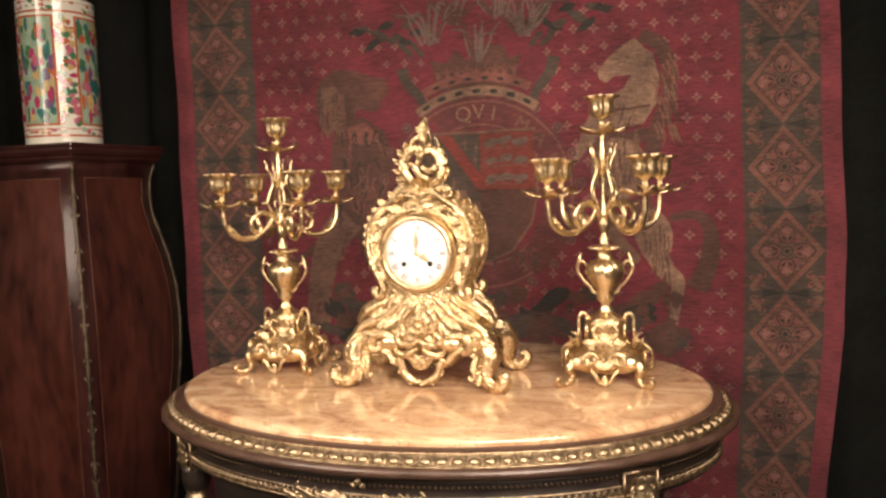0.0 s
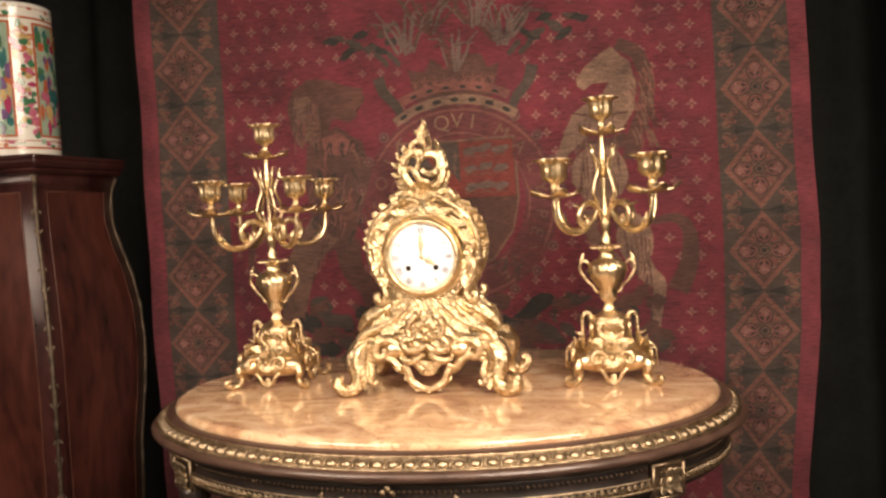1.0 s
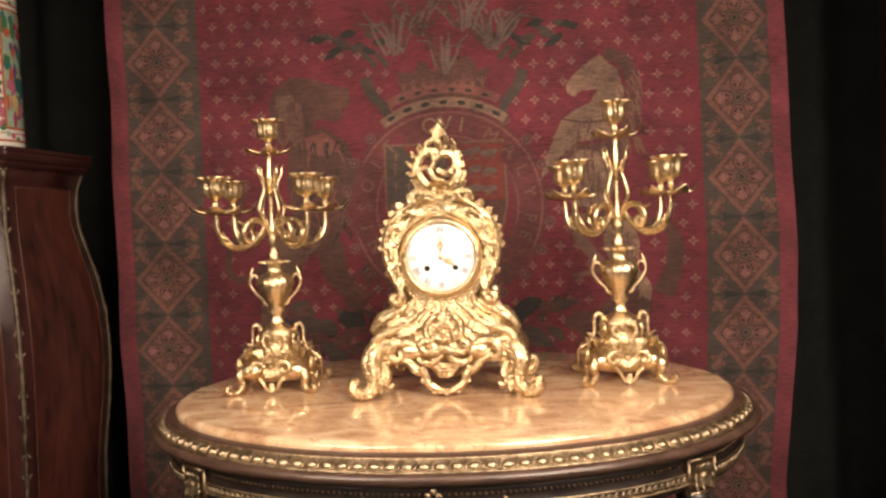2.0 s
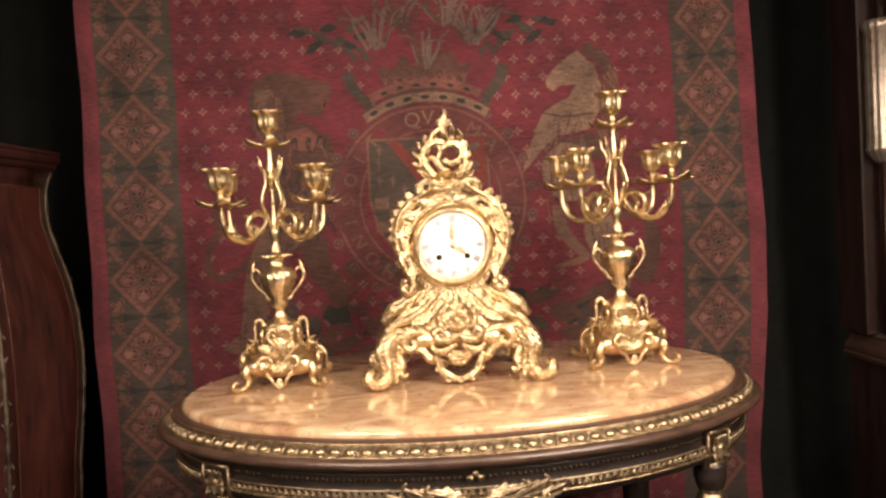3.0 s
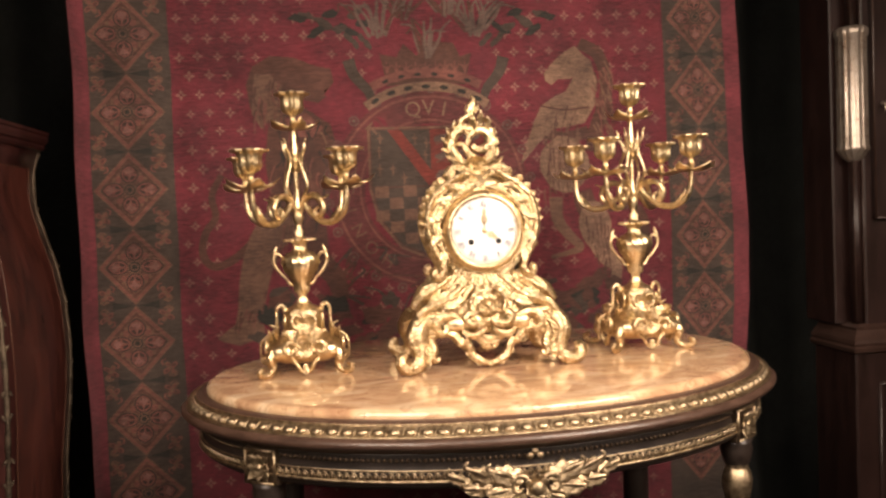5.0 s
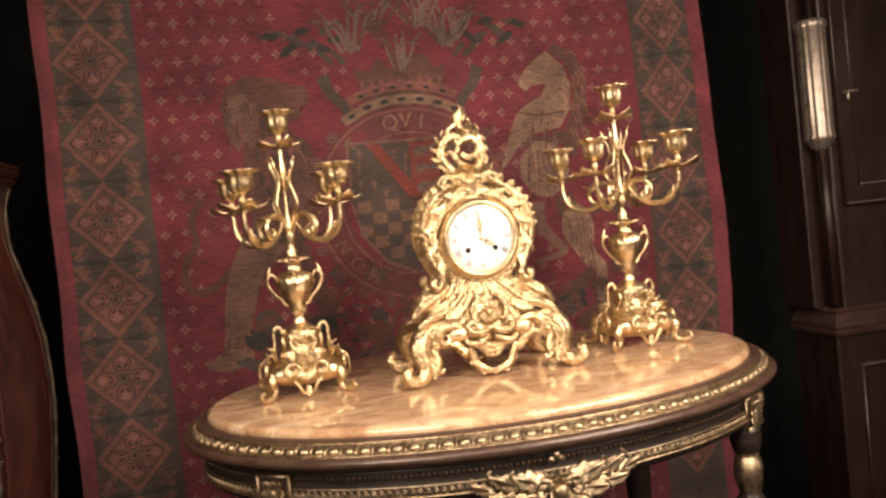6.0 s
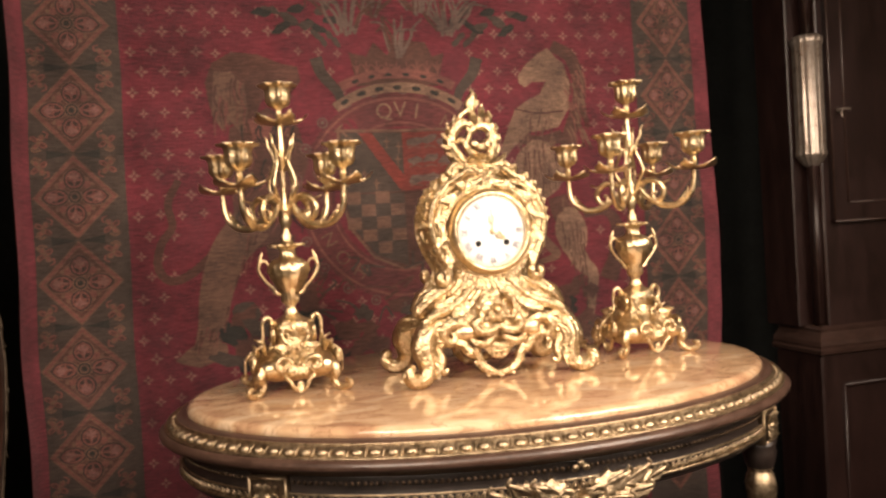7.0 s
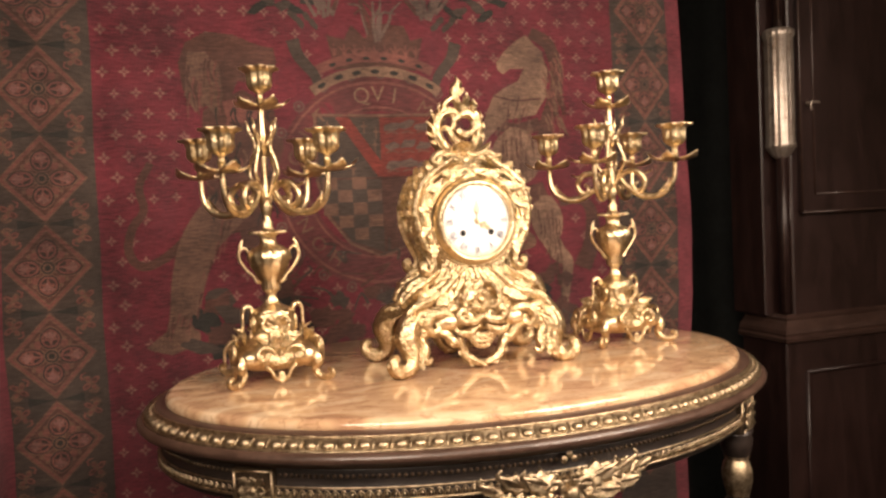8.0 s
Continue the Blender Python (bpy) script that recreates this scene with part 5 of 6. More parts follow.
for k in range(9):
    a = radians(-70 + 140 * k / 8)
    leaf(s, (0.004 * math.sin(a) - 0.002, -0.014, 0.298), (math.sin(a), -0.4, math.cos(a) * 0.8), (0, -1, 0.2), 0.020, 0.0085, 0.3, 3, 0.3)
for k in range(11):
    ball(s, (-0.022 + 0.0040 * k, -0.024, 0.2875 + 0.00012 * (k - 5) ** 2), 0.0024, 6)
for sx in (-1, 1):
    scroll(s, [(sx * x, -0.018, z) for x, z in ((0.004, 0.292), (0.018, 0.290), (0.030, 0.294), (0.040, 0.291), (0.045, 0.284), (0.040, 0.280), (0.036, 0.284))], [0.004, 0.0055, 0.0048, 0.0042, 0.003], 8, 1.2, per=5)
    leaf(s, (sx * 0.022, -0.016, 0.296), (sx, -0.2, 0.35), (0, -0.6, 1), 0.024, 0.013, 0.3, 3, 0.25)
    scroll(s, [(sx * x, -0.030, z) for x, z in ((0.006, 0.278), (0.018, 0.284), (0.030, 0.280), (0.040, 0.268))], [0.002, 0.005, 0.005, 0.002], 8, per=4)
scroll(s, [(0.001, 0, 0.364), (-0.003, 0, 0.376), (-0.001, 0, 0.388), (0.002, 0, 0.396), (-0.001, 0, 0.404)], [0.004, 0.0058, 0.0060, 0.0034, 0.0008], 8, per=4)
for x, z, dx, dz, ln in ((-0.003, 0.376, -0.7, 1, 0.016), (0.001, 0.378, 0.8, 0.9, 0.014), (0.0, 0.388, 0.5, 1, 0.012)):
    leaf(s, (x, -0.002, z), (dx, -0.1, dz), (0, -1, 0), ln, 0.010, 0.3, 2, 0.3)
crest = part("crest", sweep(Shape(), [(0, 0, 0.286), (0, 0, 0.294), (0, -0.002, 0.304), (0, -0.003, 0.314)], [0.024, 0.017, 0.011, 0.005], 12), gilt, clock, "pierced flame-like leaf crest")
pieces(s, gilt, crest)


# the pair of five-light candelabra
CUP = [(0.0045, 0.0), (0.0036, 0.003), (0.0033, 0.008), (0.0062, 0.0105), (0.0118, 0.0135), (0.0152, 0.0195), (0.0148, 0.028), (0.0160, 0.0355), (0.0172, 0.0378), (0.0235, 0.0395), (0.0243, 0.0410), (0.0238, 0.0425), (0.0165, 0.0432), (0.0112, 0.0422), (0.0106, 0.0250), (0.002, 0.0245)]


def cup_and_pan(parent, x, y, z, turn):
    """A fluted candle cup over a leafy drip pan."""
    s = Shape()
    n, rings = 48, []
    for r, dz in ((0.003, 0.0), (0.010, -0.001), (0.022, 0.000), (0.030, 0.001), (0.0365, 0.0025), (0.0370, 0.0042), (0.030, 0.0036), (0.020, 0.0028), (0.004, 0.003), (0.004, 0.014)):
        ring = []
        for k in range(n):
            a = 2 * math.pi * k / n + turn
            lobe = abs(math.cos(2.5 * a)) ** 0.9 if r > 0.015 else 1
            q = r * (0.46 + 0.57 * lobe) * (1 + 0.06 * math.cos(20 * a))
            ring.append((x + q * math.cos(a), y + q * math.sin(a), z - 0.003 + dz + 0.006 * (q / 0.036) ** 5 * lobe - 0.003 * (q / 0.036) ** 2 * (1 - lobe)))
        rings.append(ring)
    loft(s, rings)
    pan = part("drip_pan", s, gilt_plain, parent, "leafy gilt drip pan")
    c = Shape()
    lathe(c, CUP, 64, 8, 0.12, (x, y, z + 0.0085))
    part("candle_cup", c, gilt_plain, pan, "fluted gilt candle cup")


def candelabrum(x, y, spin, label):
    ob = thing("candelabrum", pose(x, y, TOP, 0, 0, 2), label, "candelabrum", "pair of candelabra")
    base = Shape()
    sizes = [(0.017, 0.040), (0.021, 0.050), (0.027, 0.0555), (0.034, 0.0560), (0.040, 0.0530), (0.046, 0.0465), (0.052, 0.0380), (0.059, 0.0295), (0.066, 0.0245), (0.074, 0.0240), (0.083, 0.0268), (0.090, 0.0278), (0.095, 0.0240), (0.099, 0.0150), (0.103, 0.010)]
    rings = []
    for z, w in sizes:
        ring = []
        for k in range(48):
            a = 2 * math.pi * k / 48
            c, s = math.cos(a), math.sin(a)
            r = (abs(c) ** 2.4 + abs(s) ** 2.4) ** (-1 / 2.4) if z < 0.09 else 1
            q = w * r * (1 + 0.035 * math.cos(8 * a))
            ring.append((q * c, q * s * 0.92, z))
        rings.append(ring)
    loft(base, rings)
    for k in range(4):
        a = math.pi / 2 * k
        d, t = Vector((math.sin(a), -math.cos(a), 0)), Vector((math.cos(a), math.sin(a), 0))
        up = Vector((0, 0, 1))
        for sx in (-1, 1):
            pts = curl_points(0.021, 0.040, 0.013, 0.003, 170, -170, 12)
            sweep(base, [d * 0.056 + t * sx * u + up * z for u, z in pts], [0.0025, 0.004, 0.002], 7, per=2)
            pts = [(0.003, 0.082), (0.012, 0.086), (0.018, 0.078), (0.014, 0.068), (0.008, 0.064), (0.010, 0.056)]
            sweep(base, [d * (0.0275 + 0.9 * max(0, 0.064 - z)) + t * sx * u + up * z for u, z in pts], [0.001, 0.0028, 0.0028, 0.001], 7, per=4)
        for j in range(7):
            b = radians(-75 + 25 * j)
            leaf(base, d * 0.047 + up * 0.050, t * math.sin(b) + up * math.cos(b) * 0.8 + d * 0.15, d, 0.017, 0.008, 0.25, 2, 0.3)
            leaf(base, d * 0.055 + up * 0.040, t * math.sin(b) - up * math.cos(b) * 0.8 + d * 0.05, d, 0.014, 0.007, 0.2, 2, 0.3)
        ball(base, d * 0.057 + up * 0.043, 0.0045, 8)
        for sx in (-1, 1):
            for j in range(3):
                leaf(base, d * 0.040 + t * sx * 0.014 + up * (0.052 + 0.006 * j), t * sx + up * (0.9 - 0.5 * j) + d * 0.1, d + up * 0.4, 0.019, 0.009, 0.25, 3, 0.3)
        for sx in (-1, 1):
            sweep(base, [d * 0.054 + t * sx * u + up * z for u, z in ((0.020, 0.026), (0.013, 0.020), (0.008, 0.010), (0.001, 0.005))], [0.003, 0.0032, 0.0028, 0.0015], 7, per=4)
        leaf(base, d * 0.054 + up * 0.018, -up, d, 0.016, 0.010, 0.12, 3)
    core = Shape()
    v1, f1 = base.cuts[1][:2]
    core.add(base.v[:v1], base.f[:f1])
    base_ob = part("base", core, gilt, ob, "square chased base with scrolls")
    rest = Shape()
    rest.v, rest.f, rest.s, rest.cuts = base.v, base.f, base.s, base.cuts[1:]
    pieces(rest, gilt, base_ob)
    for sx in (-1, 1):
        for sy in (-1, 1):
            part("cartouche", ball(Shape(), (sx * 0.033, sy * 0.0385, 0.0355), (0.0185, 0.0150, 0.0130), 20), gilt_plain, base_ob, "smooth convex gilt cartouche")
            s = Shape()
            sweep(s, [(sx * u, sy * u * 0.90, z) for u, z in ((0.034, 0.040), (0.045, 0.036), (0.050, 0.026), (0.047, 0.016), (0.050, 0.007), (0.058, 0.004), (0.065, 0.007), (0.066, 0.013), (0.061, 0.015))], [0.005, 0.0075, 0.0070, 0.0055, 0.0048, 0.0042, 0.004, 0.004, 0.003], 9, per=4)
            part("foot", s, gilt, ob, "curled scroll foot")
        s = Shape()
        sweep(s, [(sx * u, 0, z) for u, z in ((0.027, 0.088), (0.029, 0.097), (0.035, 0.100), (0.040, 0.092), (0.040, 0.078), (0.043, 0.063), (0.055, 0.054), (0.064, 0.046), (0.066, 0.034), (0.066, 0.018))], [0.0032, 0.0036, 0.0030, 0.0024, 0.0022, 0.0024, 0.0028, 0.0024, 0.0020, 0.001], 8, per=4)
        leaf(s, (sx * 0.042, 0, 0.066), (sx, 0, 0.9), (sx, 0, -0.4), 0.012, 0.006, 0.2, 2, 0.3)
        part("side_strap", s, gilt, ob, "open scroll strap beside the base")
    urn = Shape()
    lathe(urn, [(0.010, 0.100), (0.0085, 0.106), (0.0060, 0.111), (0.0065, 0.116), (0.0105, 0.120), (0.0115, 0.124), (0.0120, 0.132), (0.0175, 0.142), (0.0235, 0.152), (0.0270, 0.163), (0.0258, 0.171), (0.0195, 0.1775), (0.0115, 0.181), (0.0095, 0.186), (0.0095, 0.192), (0.0125, 0.1955), (0.0220, 0.1965), (0.0232, 0.1985), (0.0200, 0.2000), (0.0080, 0.2005), (0.0060, 0.206), (0.0068, 0.211), (0.0045, 0.216), (0.0055, 0.224), (0.008, 0.232), (0.006, 0.244)], 112, 14, 0.11, twist=20)
    urn_ob = part("urn", urn, gilt_plain, ob, "small spirally fluted gilt urn")
    for sx in (-1, 1):
        s = Shape()
        sweep(s, [(sx * u, 0, z) for u, z in ((0.012, 0.130), (0.018, 0.133), (0.022, 0.140), (0.031, 0.149), (0.0395, 0.163), (0.039, 0.174), (0.032, 0.178), (0.027, 0.172))], [0.002, 0.0026, 0.002, 0.002, 0.0024, 0.0024, 0.002, 0.0016], 7, per=4)
        sweep(s, [(sx * u, 0, z) for u, z in ((0.039, 0.173), (0.0375, 0.180), (0.034, 0.190))], [0.002, 0.003, 0.001], 6, per=3)
        part("urn_handle", s, gilt_plain, urn_ob)
    stem = Shape()
    lathe(stem, [(0.006, 0.240), (0.0075, 0.246), (0.0045, 0.255), (0.0035, 0.270), (0.0035, 0.300), (0.0050, 0.320), (0.0065, 0.330), (0.0048, 0.340), (0.0036, 0.355), (0.0048, 0.369), (0.003, 0.375)], 16, 0, 0)
    for k in range(4):
        a = math.pi / 2 * k + radians(spin) + math.pi / 4
        d = Vector((math.cos(a), math.sin(a), 0))
        leaf(stem, d * 0.004 + Vector((0, 0, 0.300)), d * 0.3 + Vector((0, 0, 1)), d, 0.040, 0.011, 0.12, 3, 0.2)
    stem_ob = part("stem", stem, gilt_plain, ob, "slender stem with upright leaves")
    cup_and_pan(stem_ob, 0, 0, 0.367, 0.3)
    for k in range(4):
        a = radians((41.5, 138.5, 228.3, 311.7)[k] + spin)
        d = Vector((math.cos(a), math.sin(a), 0))
        up = Vector((0, 0, 1))
        s = Shape()
        put = lambda pts: [d * r + up * z for r, z in pts]
        sweep(s, put(((0.005, 0.236), (0.012, 0.252), (0.026, 0.263), (0.042, 0.262), (0.053, 0.250), (0.051, 0.237), (0.041, 0.232), (0.036, 0.240), (0.042, 0.246))), [0.003, 0.0042, 0.0045, 0.0042, 0.004, 0.0032, 0.002], 8, per=5)
        sweep(s, put(((0.012, 0.262), (0.020, 0.246), (0.034, 0.233), (0.052, 0.224), (0.072, 0.224), (0.089, 0.233), (0.098, 0.250), (0.100, 0.281))), [0.002, 0.0036, 0.0042, 0.0048, 0.0045, 0.004, 0.0038, 0.0034], 8, per=5)
        leaf(s, d * 0.070 + up * 0.224, d * 0.8 + up * 0.6, -d + up, 0.026, 0.010, 0.2, 3, 0.2)
        leaf(s, d * 0.085 + up * 0.231, d * 0.5 + up, -d * 0.9 + up * 0.3, 0.020, 0.008, 0.2, 3, 0.2)
        leaf(s, d * 0.048 + up * 0.258, d + up * 0.1, up, 0.018, 0.008, 0.2, 3, 0.2)
        sweep(s, put(((0.006, 0.240), (0.014, 0.262), (0.0225, 0.278), (0.018, 0.296), (0.0120, 0.310), (0.0145, 0.324), (0.0205, 0.335), (0.0210, 0.342), (0.0245, 0.349))), [0.0024, 0.0026, 0.0024, 0.0024, 0.0026, 0.0024, 0.0018, 0.001], 7, per=5)
        arm = part("arm", s, gilt_plain, ob, "scrolled gilt candle arm")
        cup_and_pan(arm, d.x * 0.100, d.y * 0.100, 0.278, a)
    return ob


candelabrum(-0.268, 0.032, 5.5 - 2, "gilt bronze five-light candelabrum near the mahogany pedestal")
candelabrum(0.262, 0.032, -2.5 - 2, "gilt bronze five-light candelabrum near the tall clock")


# mahogany pedestal with gilt edges, and the porcelain vase on it
PX, PY = -0.845, 0.190
SLAB = 1.184
pedestal = thing("pedestal", pose(PX, PY, 0), "bombe mahogany pedestal with gilt bronze edge mounts", "pedestal")
HALF = [(0.00, 0.105), (0.06, 0.105), (0.10, 0.098), (0.30, 0.108), (0.45, 0.124), (0.60, 0.129), (0.72, 0.140), (0.80, 0.1435), (0.88, 0.141), (0.95, 0.132), (1.00, 0.121), (1.04, 0.113), (1.08, 0.110), (1.12, 0.113), (1.150, 0.121)]


def half(z):
    return float(np.interp(z, [a for a, b in HALF], [b for a, b in HALF]))


def square(h, z, b=0.0012):
    return [(-h + b, -h, z), (h - b, -h, z), (h, -h + b, z), (h, h - b, z), (h - b, h, z), (-h + b, h, z), (-h, h - b, z), (-h, -h + b, z)]


s = Shape()
loft(s, [square(half(z), z) for z in np.linspace(0, 1.150, 60)])
part("carcass", s, mahogany, pedestal, "swelling dark mahogany body")
s = Shape()
loft(s, [square(h, z, 0.002) for h, z in ((0.118, 1.148), (0.126, 1.151), (0.129, 1.156), (0.127, 1.160), (0.131, 1.163), (0.134, 1.170), (0.133, 1.176), (0.135, 1.178), (0.135, 1.183), (0.133, SLAB))])
part("top_slab", s, mahogany, pedestal, "moulded square mahogany top", smooth=False)
for k in range(4):
    turn = Matrix.Rotation(math.pi / 2 * k, 4, "Z")
    panel, lines = Shape(), Shape()
    zz = np.linspace(0.36, 1.118, 40)
    inner = lambda z: half(z) - 0.030
    panel.add([p for z in zz for p in ((-inner(z), -half(z) - 0.0012, z), (inner(z), -half(z) - 0.0012, z))], [(2 * i, 2 * i + 1, 2 * i + 3, 2 * i + 2) for i in range(39)])
    ob = part("veneer_panel", panel, mahogany_panel, pedestal, "reddish veneer panel with pale stringing")
    ob.matrix_basis = turn
    for sx in (-1, 1):
        sweep(lines, [(sx * inner(z), -half(z) - 0.0010, z) for z in zz[::3]], 0.0010, 5, per=1)
    for z in (zz[0], zz[-1]):
        sweep(lines, [(-inner(z), -half(z) - 0.001, z), (0, -half(z) - 0.001, z), (inner(z), -half(z) - 0.001, z)], 0.0010, 5, per=1)
    ob2 = part("stringing", lines, stringing, ob)
    edge = Shape()
    corner = [(half(z) - 0.001, -half(z) + 0.001, z) for z in np.linspace(0.02, 1.146, 44)]
    sweep(edge, corner, [0.0035, 0.0045, 0.0030, 0.0048, 0.0034, 0.0045] * 6, 7, per=2)
    out = Vector((1, -1, 0)).normalized()
    for j in range(22):
        z = 0.06 + 0.0515 * j
        c = Vector((half(z), -half(z), z))
        for d in (Vector((-0.6, -0.3, 0)), Vector((0.3, 0.6, 0))):
            leaf(edge, c, d + Vector((0, 0, 1 if j % 2 else -1)), out, 0.016, 0.005, 0.15, 2, 0.2)
    ob3 = part("edge_mount", edge, edge_bronze, pedestal, "leafy gilt bronze edge mount")
    ob3.matrix_basis = turn

vase = thing("vase", pose(PX + 0.002, PY - 0.004, SLAB), "cylindrical famille rose porcelain vase painted with panels", "vase")
VR, VH = 0.073, 0.290
vs = Shape()
lathe(vs, [(0.066, 0.0), (0.071, 0.002), (0.0735, 0.006), (0.0725, 0.012), (VR, 0.016), (VR, VH - 0.012), (VR + 0.001, VH - 0.004), (VR - 0.001, VH), (VR - 0.005, VH), (VR - 0.006, VH - 0.02), (0.060, 0.02), (0.004, 0.016)], 64)
part("vessel", vs, porcelain, vase, "white glazed cylinder")


def glaze(name, c, second=None):
    return material(name, c, 0.12, 0, second, 60, amount=0.35, bump=0.0, coat=0.6)


g_mint, g_pink, g_rose, g_green, g_orange, g_blue, g_gold, g_purple = (glaze("mint_glaze", (0.36, 0.50, 0.38)), glaze("pink_glaze", (0.55, 0.16, 0.25)), glaze("rose_glaze", (0.42, 0.05, 0.14)), glaze("leaf_green_glaze", (0.06, 0.20, 0.10)), glaze("iron_red_glaze", (0.50, 0.14, 0.06)), glaze("teal_glaze", (0.04, 0.17, 0.17)), glaze("yellow_glaze", (0.62, 0.45, 0.20)), glaze("violet_glaze", (0.18, 0.10, 0.24)))
GLAZES = [g_mint, g_pink, g_rose, g_green, g_orange, g_blue, g_gold, g_purple]


def on_vase(a, z, lift):
    return ((VR + lift) * math.cos(a), (VR + lift) * math.sin(a), z)


def vase_patch(shape, a0, a1, z0, z1, lift, slot):
    n = max(2, round(abs(a1 - a0) / 0.12))
    verts = [on_vase(a0 + (a1 - a0) * i / n, z, lift) for i in range(n + 1) for z in (z0, z1)]
    shape.add(verts, [(2 * i, 2 * i + 2, 2 * i + 3, 2 * i + 1) for i in range(n)], slot)


def vase_blob(shape, a, z, ra, rz, lift, slot, rng, n=11):
    pts = []
    for k in range(n):
        t = 2 * math.pi * k / n
        q = rng.uniform(0.7, 1.1)
        pts.append((a + ra * q * math.cos(t) / VR, z + rz * q * math.sin(t)))
    shape.add([on_vase(p, q, lift) for p, q in pts] + [on_vase(a, z, lift)], [(i, (i + 1) % n, n) for i in range(n)], slot)


rng = random.Random(3)
for name, z0, z1 in (("foot_border", 0.018, 0.034), ("rim_border", VH - 0.030, VH - 0.008)):
    s = Shape()
    vase_patch(s, 0, 2 * math.pi, z0, z0 + 0.004, 0.0004, 4)
    vase_patch(s, 0, 2 * math.pi, z1 - 0.002, z1, 0.0004, 4)
    for k in range(60):
        vase_blob(s, rng.uniform(0, 6.28), rng.uniform(z0 + 0.004, z1), rng.uniform(0.003, 0.007), rng.uniform(0.002, 0.005), 0.0006 + 0.00001 * k, rng.choice((1, 3, 4, 6, 0)), rng)
    part(name, s, GLAZES, vase, "iron-red and green flowered border")
for k in range(4):
    a = radians(-82 + 90 * k)
    s = Shape()
    vase_patch(s, a - 0.50, a + 0.50, 0.040, VH - 0.036, 0.0004, 0)
    for j in range(52):
        u, z = rng.uniform(-0.44, 0.44), rng.uniform(0.05, VH - 0.05)
        vase_blob(s, a + u, z, rng.uniform(0.004, 0.010), rng.uniform(0.007, 0.020), 0.0006 + 0.00002 * j, rng.choice((1, 2, 4, 5, 6, 7, 3, 5)), rng)
    for sx in (-1, 1):
        vase_patch(s, a + sx * 0.50 - 0.03, a + sx * 0.50 + 0.03, 0.040, VH - 0.036, 0.0014, 4)
    for z in (0.040, VH - 0.040):
        vase_patch(s, a - 0.53, a + 0.53, z, z + 0.004, 0.0014, 4)
    part("painted_panel", s, GLAZES, vase, "mint panel with plain coloured shapes")
    s = Shape()
    b = a + math.pi / 4
    for j in range(70):
        u, z = rng.uniform(-0.22, 0.22), rng.uniform(0.042, VH - 0.040)
        vase_blob(s, b + u, z, rng.uniform(0.004, 0.010), rng.uniform(0.004, 0.010), 0.0005 + 0.00002 * j, rng.choice((1, 1, 2, 3, 3, 6, 4)), rng)
    part("flower_band", s, GLAZES, vase, "pink blossoms and green leaves on white")

# tall case clock with canted, pillared corners
CX, CY = 0.864, 0.333
tall = thing("tall_case_clock", pose(CX, CY, 0), "dark mahogany tall case clock with pilastered corner", "clock")
W, D = 0.46, 0.15
s = box(Shape(), (0.006, 0.006, 0.0), (W - 0.006, D, 0.675), 0.004)
part("plinth", s, clock_wood, tall, "panelled dark plinth", smooth=False)
s = Shape()


def plan(e, z):
    return [(-e, -e, z), (W + e, -e, z), (W + e, D, z), (-e, D, z)]


loft(s, [plan(e, z) for e, z in ((-0.004, 0.668), (0.004, 0.672), (0.006, 0.680), (0.000, 0.684), (0.002, 0.690), (0.000, 0.697), (-0.010, 0.708), (-0.016, 0.716), (-0.014, 0.722), (-0.024, 0.728))])
part("waist_moulding", s, clock_edge, tall, "stepped moulding between plinth and trunk", smooth=False)
s = box(Shape(), (0.046, 0.024, 0.724), (W - 0.046, D - 0.01, 1.64), 0.003)
trunk = part("trunk", s, clock_wood, tall, "dark mahogany trunk", smooth=False)
for x in (0.0, W - 0.050):
    part("trunk_side", box(Shape(), (x, 0.062, 0.724), (x + 0.050, D + 0.02, 1.64), 0.003), clock_wood, trunk, smooth=False)
for sx, x in ((1, 0.034), (-1, W - 0.034)):
    s = Shape()
    lathe(s, [(0.006, 1.072), (0.020, 1.084), (0.029, 1.098), (0.032, 1.102), (0.032, 1.108), (0.030, 1.112), (0.030, 1.340), (0.033, 1.345), (0.033, 1.356), (0.026, 1.362), (0.006, 1.366)], 60, 14, 0.04, (x, 0.040, 0))
    part("pilaster", s, pilaster_brass, tall, "fluted pale worn quarter column")
    s = Shape()
    lathe(s, [(0.012, 0.730), (0.012, 1.088)], 16, centre=(x, 0.038, 0))
    part("corner_post", s, clock_wood, tall)
    part("corner_post", lathe(Shape(), [(0.012, 1.358), (0.012, 1.64)], 16, centre=(x, 0.038, 0)), clock_wood, tall)
    for q in (x + sx * 0.010, x - sx * 0.010):
        for z0, z1 in ((0.735, 1.085), (1.360, 1.630)):
            part("corner_line", sweep(Shape(), [(q, 0.0265, z0), (q, 0.0265, (z0 + z1) / 2), (q, 0.0265, z1)], 0.0016, 6, per=1), clock_edge, tall, "pale edge line")
s = box(Shape(), (0.064, 0.012, 0.955), (W - 0.064, 0.030, 1.60), 0.003)
door = part("trunk_door", s, clock_wood, tall, "dark panelled door with keyhole", smooth=False)
s = Shape()
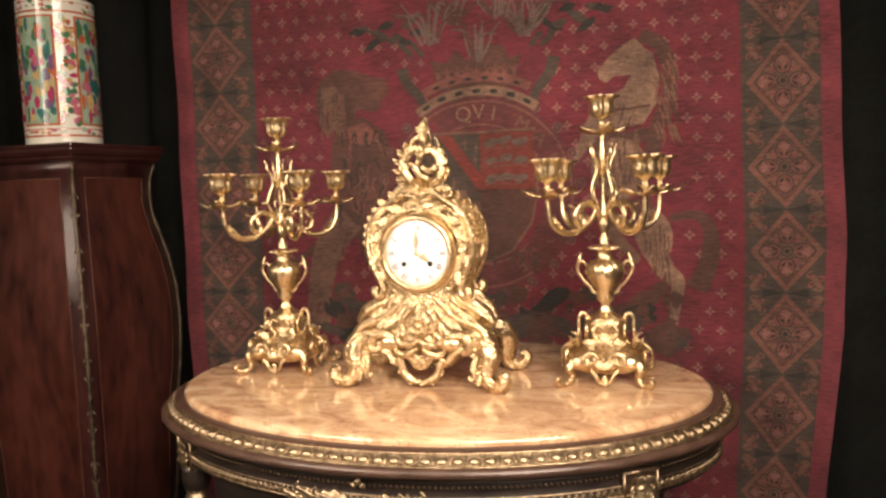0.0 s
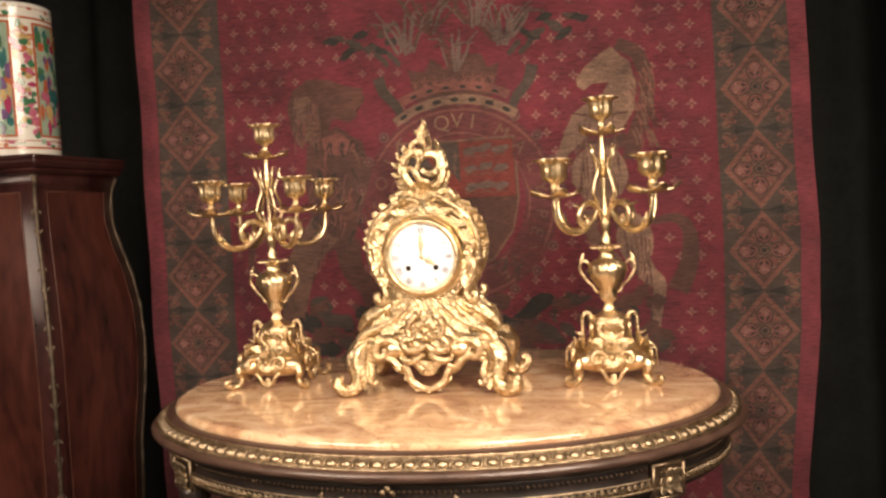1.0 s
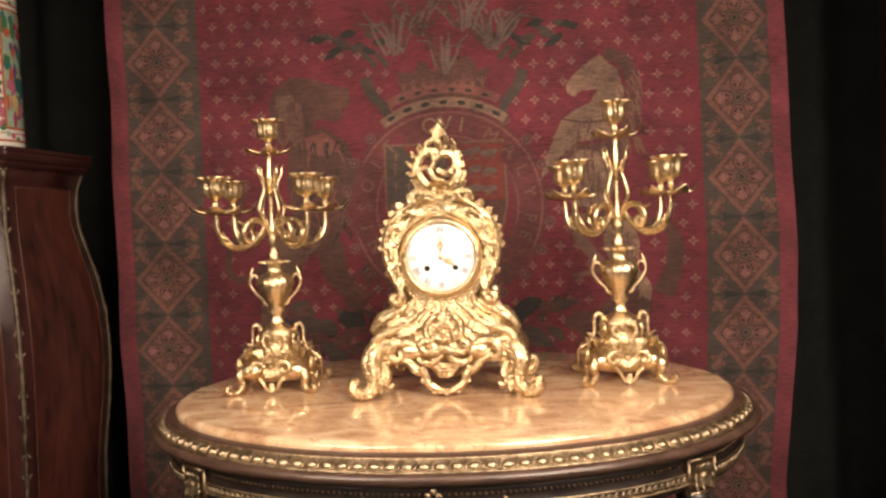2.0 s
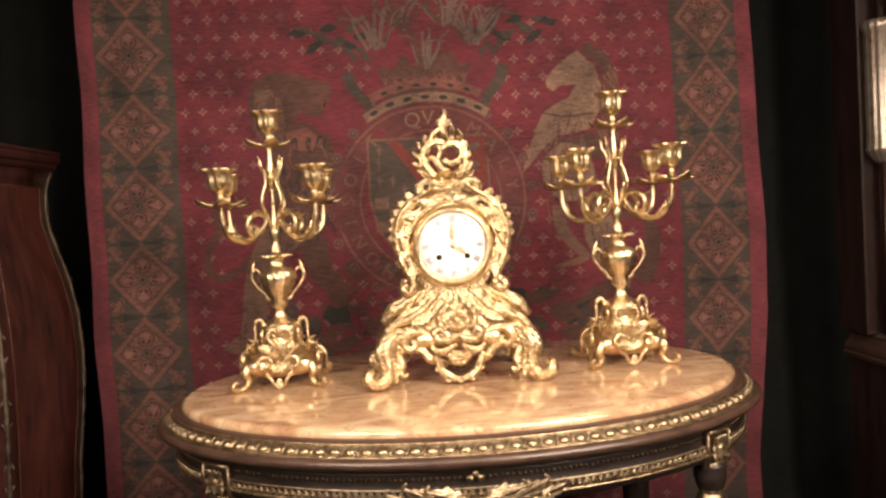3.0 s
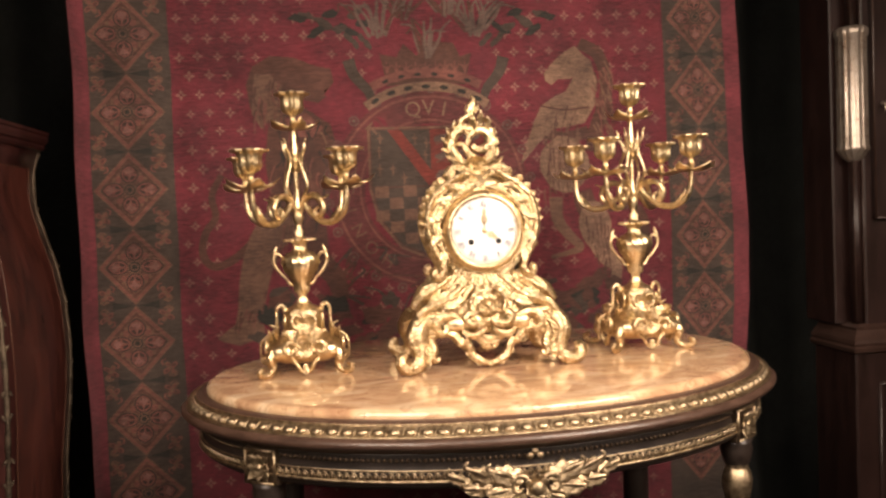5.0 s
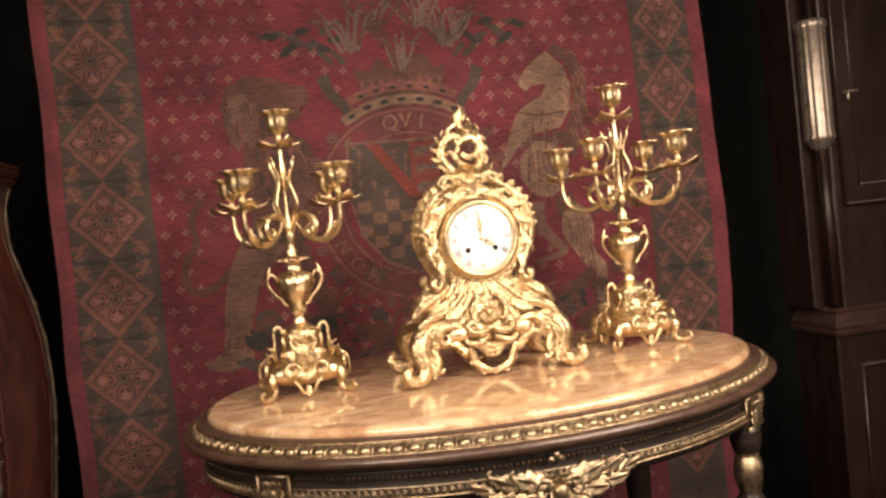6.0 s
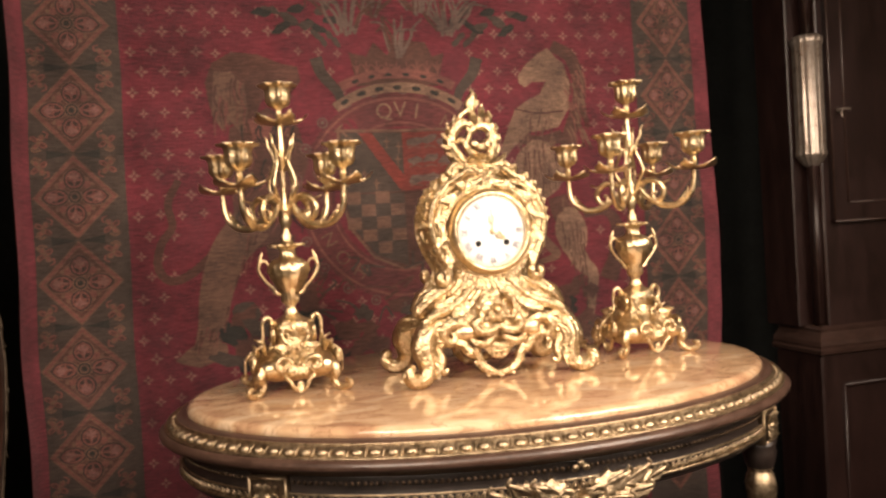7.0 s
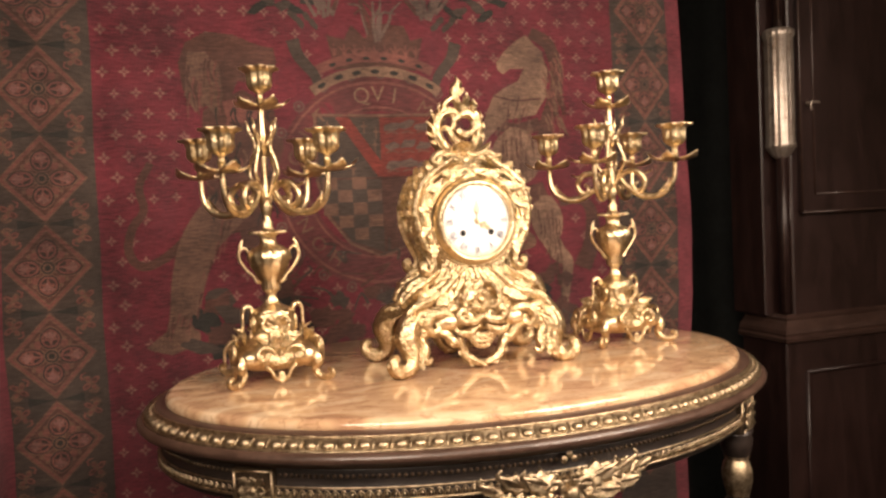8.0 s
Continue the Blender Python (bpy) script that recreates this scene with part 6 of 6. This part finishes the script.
for a, b in (((0.064, 0.955), (0.064, 1.6)), ((W - 0.064, 0.955), (W - 0.064, 1.6)), ((0.064, 0.955), (W - 0.064, 0.955)), ((0.100, 0.995), (0.100, 1.58)), ((0.100, 0.995), (W - 0.100, 0.995))):
    sweep(s, [(a[0], 0.0115, a[1]), ((a[0] + b[0]) / 2, 0.0115, (a[1] + b[1]) / 2), (b[0], 0.0115, b[1])], 0.0028, 7, per=1)
part("door_bead", s, clock_edge, door)
s = Shape()
lathe(s, [(0.004, 0.0), (0.006, 0.002), (0.003, 0.008), (0.002, 0.018)], 12)
key = part("key", s, pilaster_brass, door, "small brass key in the door")
key.matrix_basis = Matrix.Translation((0.082, 0.011, 1.195)) @ Matrix.Rotation(math.pi / 2, 4, "X")
s = Shape()
sweep(s, [(-0.004, -0.008, 1.195), (0.008, -0.009, 1.196), (0.020, -0.008, 1.195)], 0.0028, 7, per=3)
sweep(s, [(0.0, -0.006, 1.197), (-0.001, -0.006, 1.188), (0.0, -0.006, 1.178)], 0.0022, 7, per=3)
kb = part("key_bow", s, pilaster_brass, door)
kb.matrix_basis = Matrix.Translation((0.078, 0.0, 0.0))
s = Shape()
for a, b in (((0.06, 0.12), (0.06, 0.60)), ((W - 0.06, 0.12), (W - 0.06, 0.60)), ((0.06, 0.60), (W - 0.06, 0.60)), ((0.06, 0.12), (W - 0.06, 0.12))):
    sweep(s, [(a[0], 0.0045, a[1]), ((a[0] + b[0]) / 2, 0.0045, (a[1] + b[1]) / 2), (b[0], 0.0045, b[1])], 0.005, 7, per=1)
part("plinth_panel", s, clock_wood, tall)
s = Shape()
loft(s, [plan(e, z) for e, z in ((-0.024, 1.636), (-0.016, 1.65), (0.004, 1.67), (0.010, 1.69), (0.010, 1.70))])
box(s, (0.0, 0.0, 1.70), (W, D, 2.10), 0.006)
loft(s, [plan(e, z) for e, z in ((-0.004, 2.096), (0.012, 2.11), (0.020, 2.13), (0.010, 2.14))])
part("hood", s, clock_wood, tall, "plain dark hood over the trunk", smooth=False)
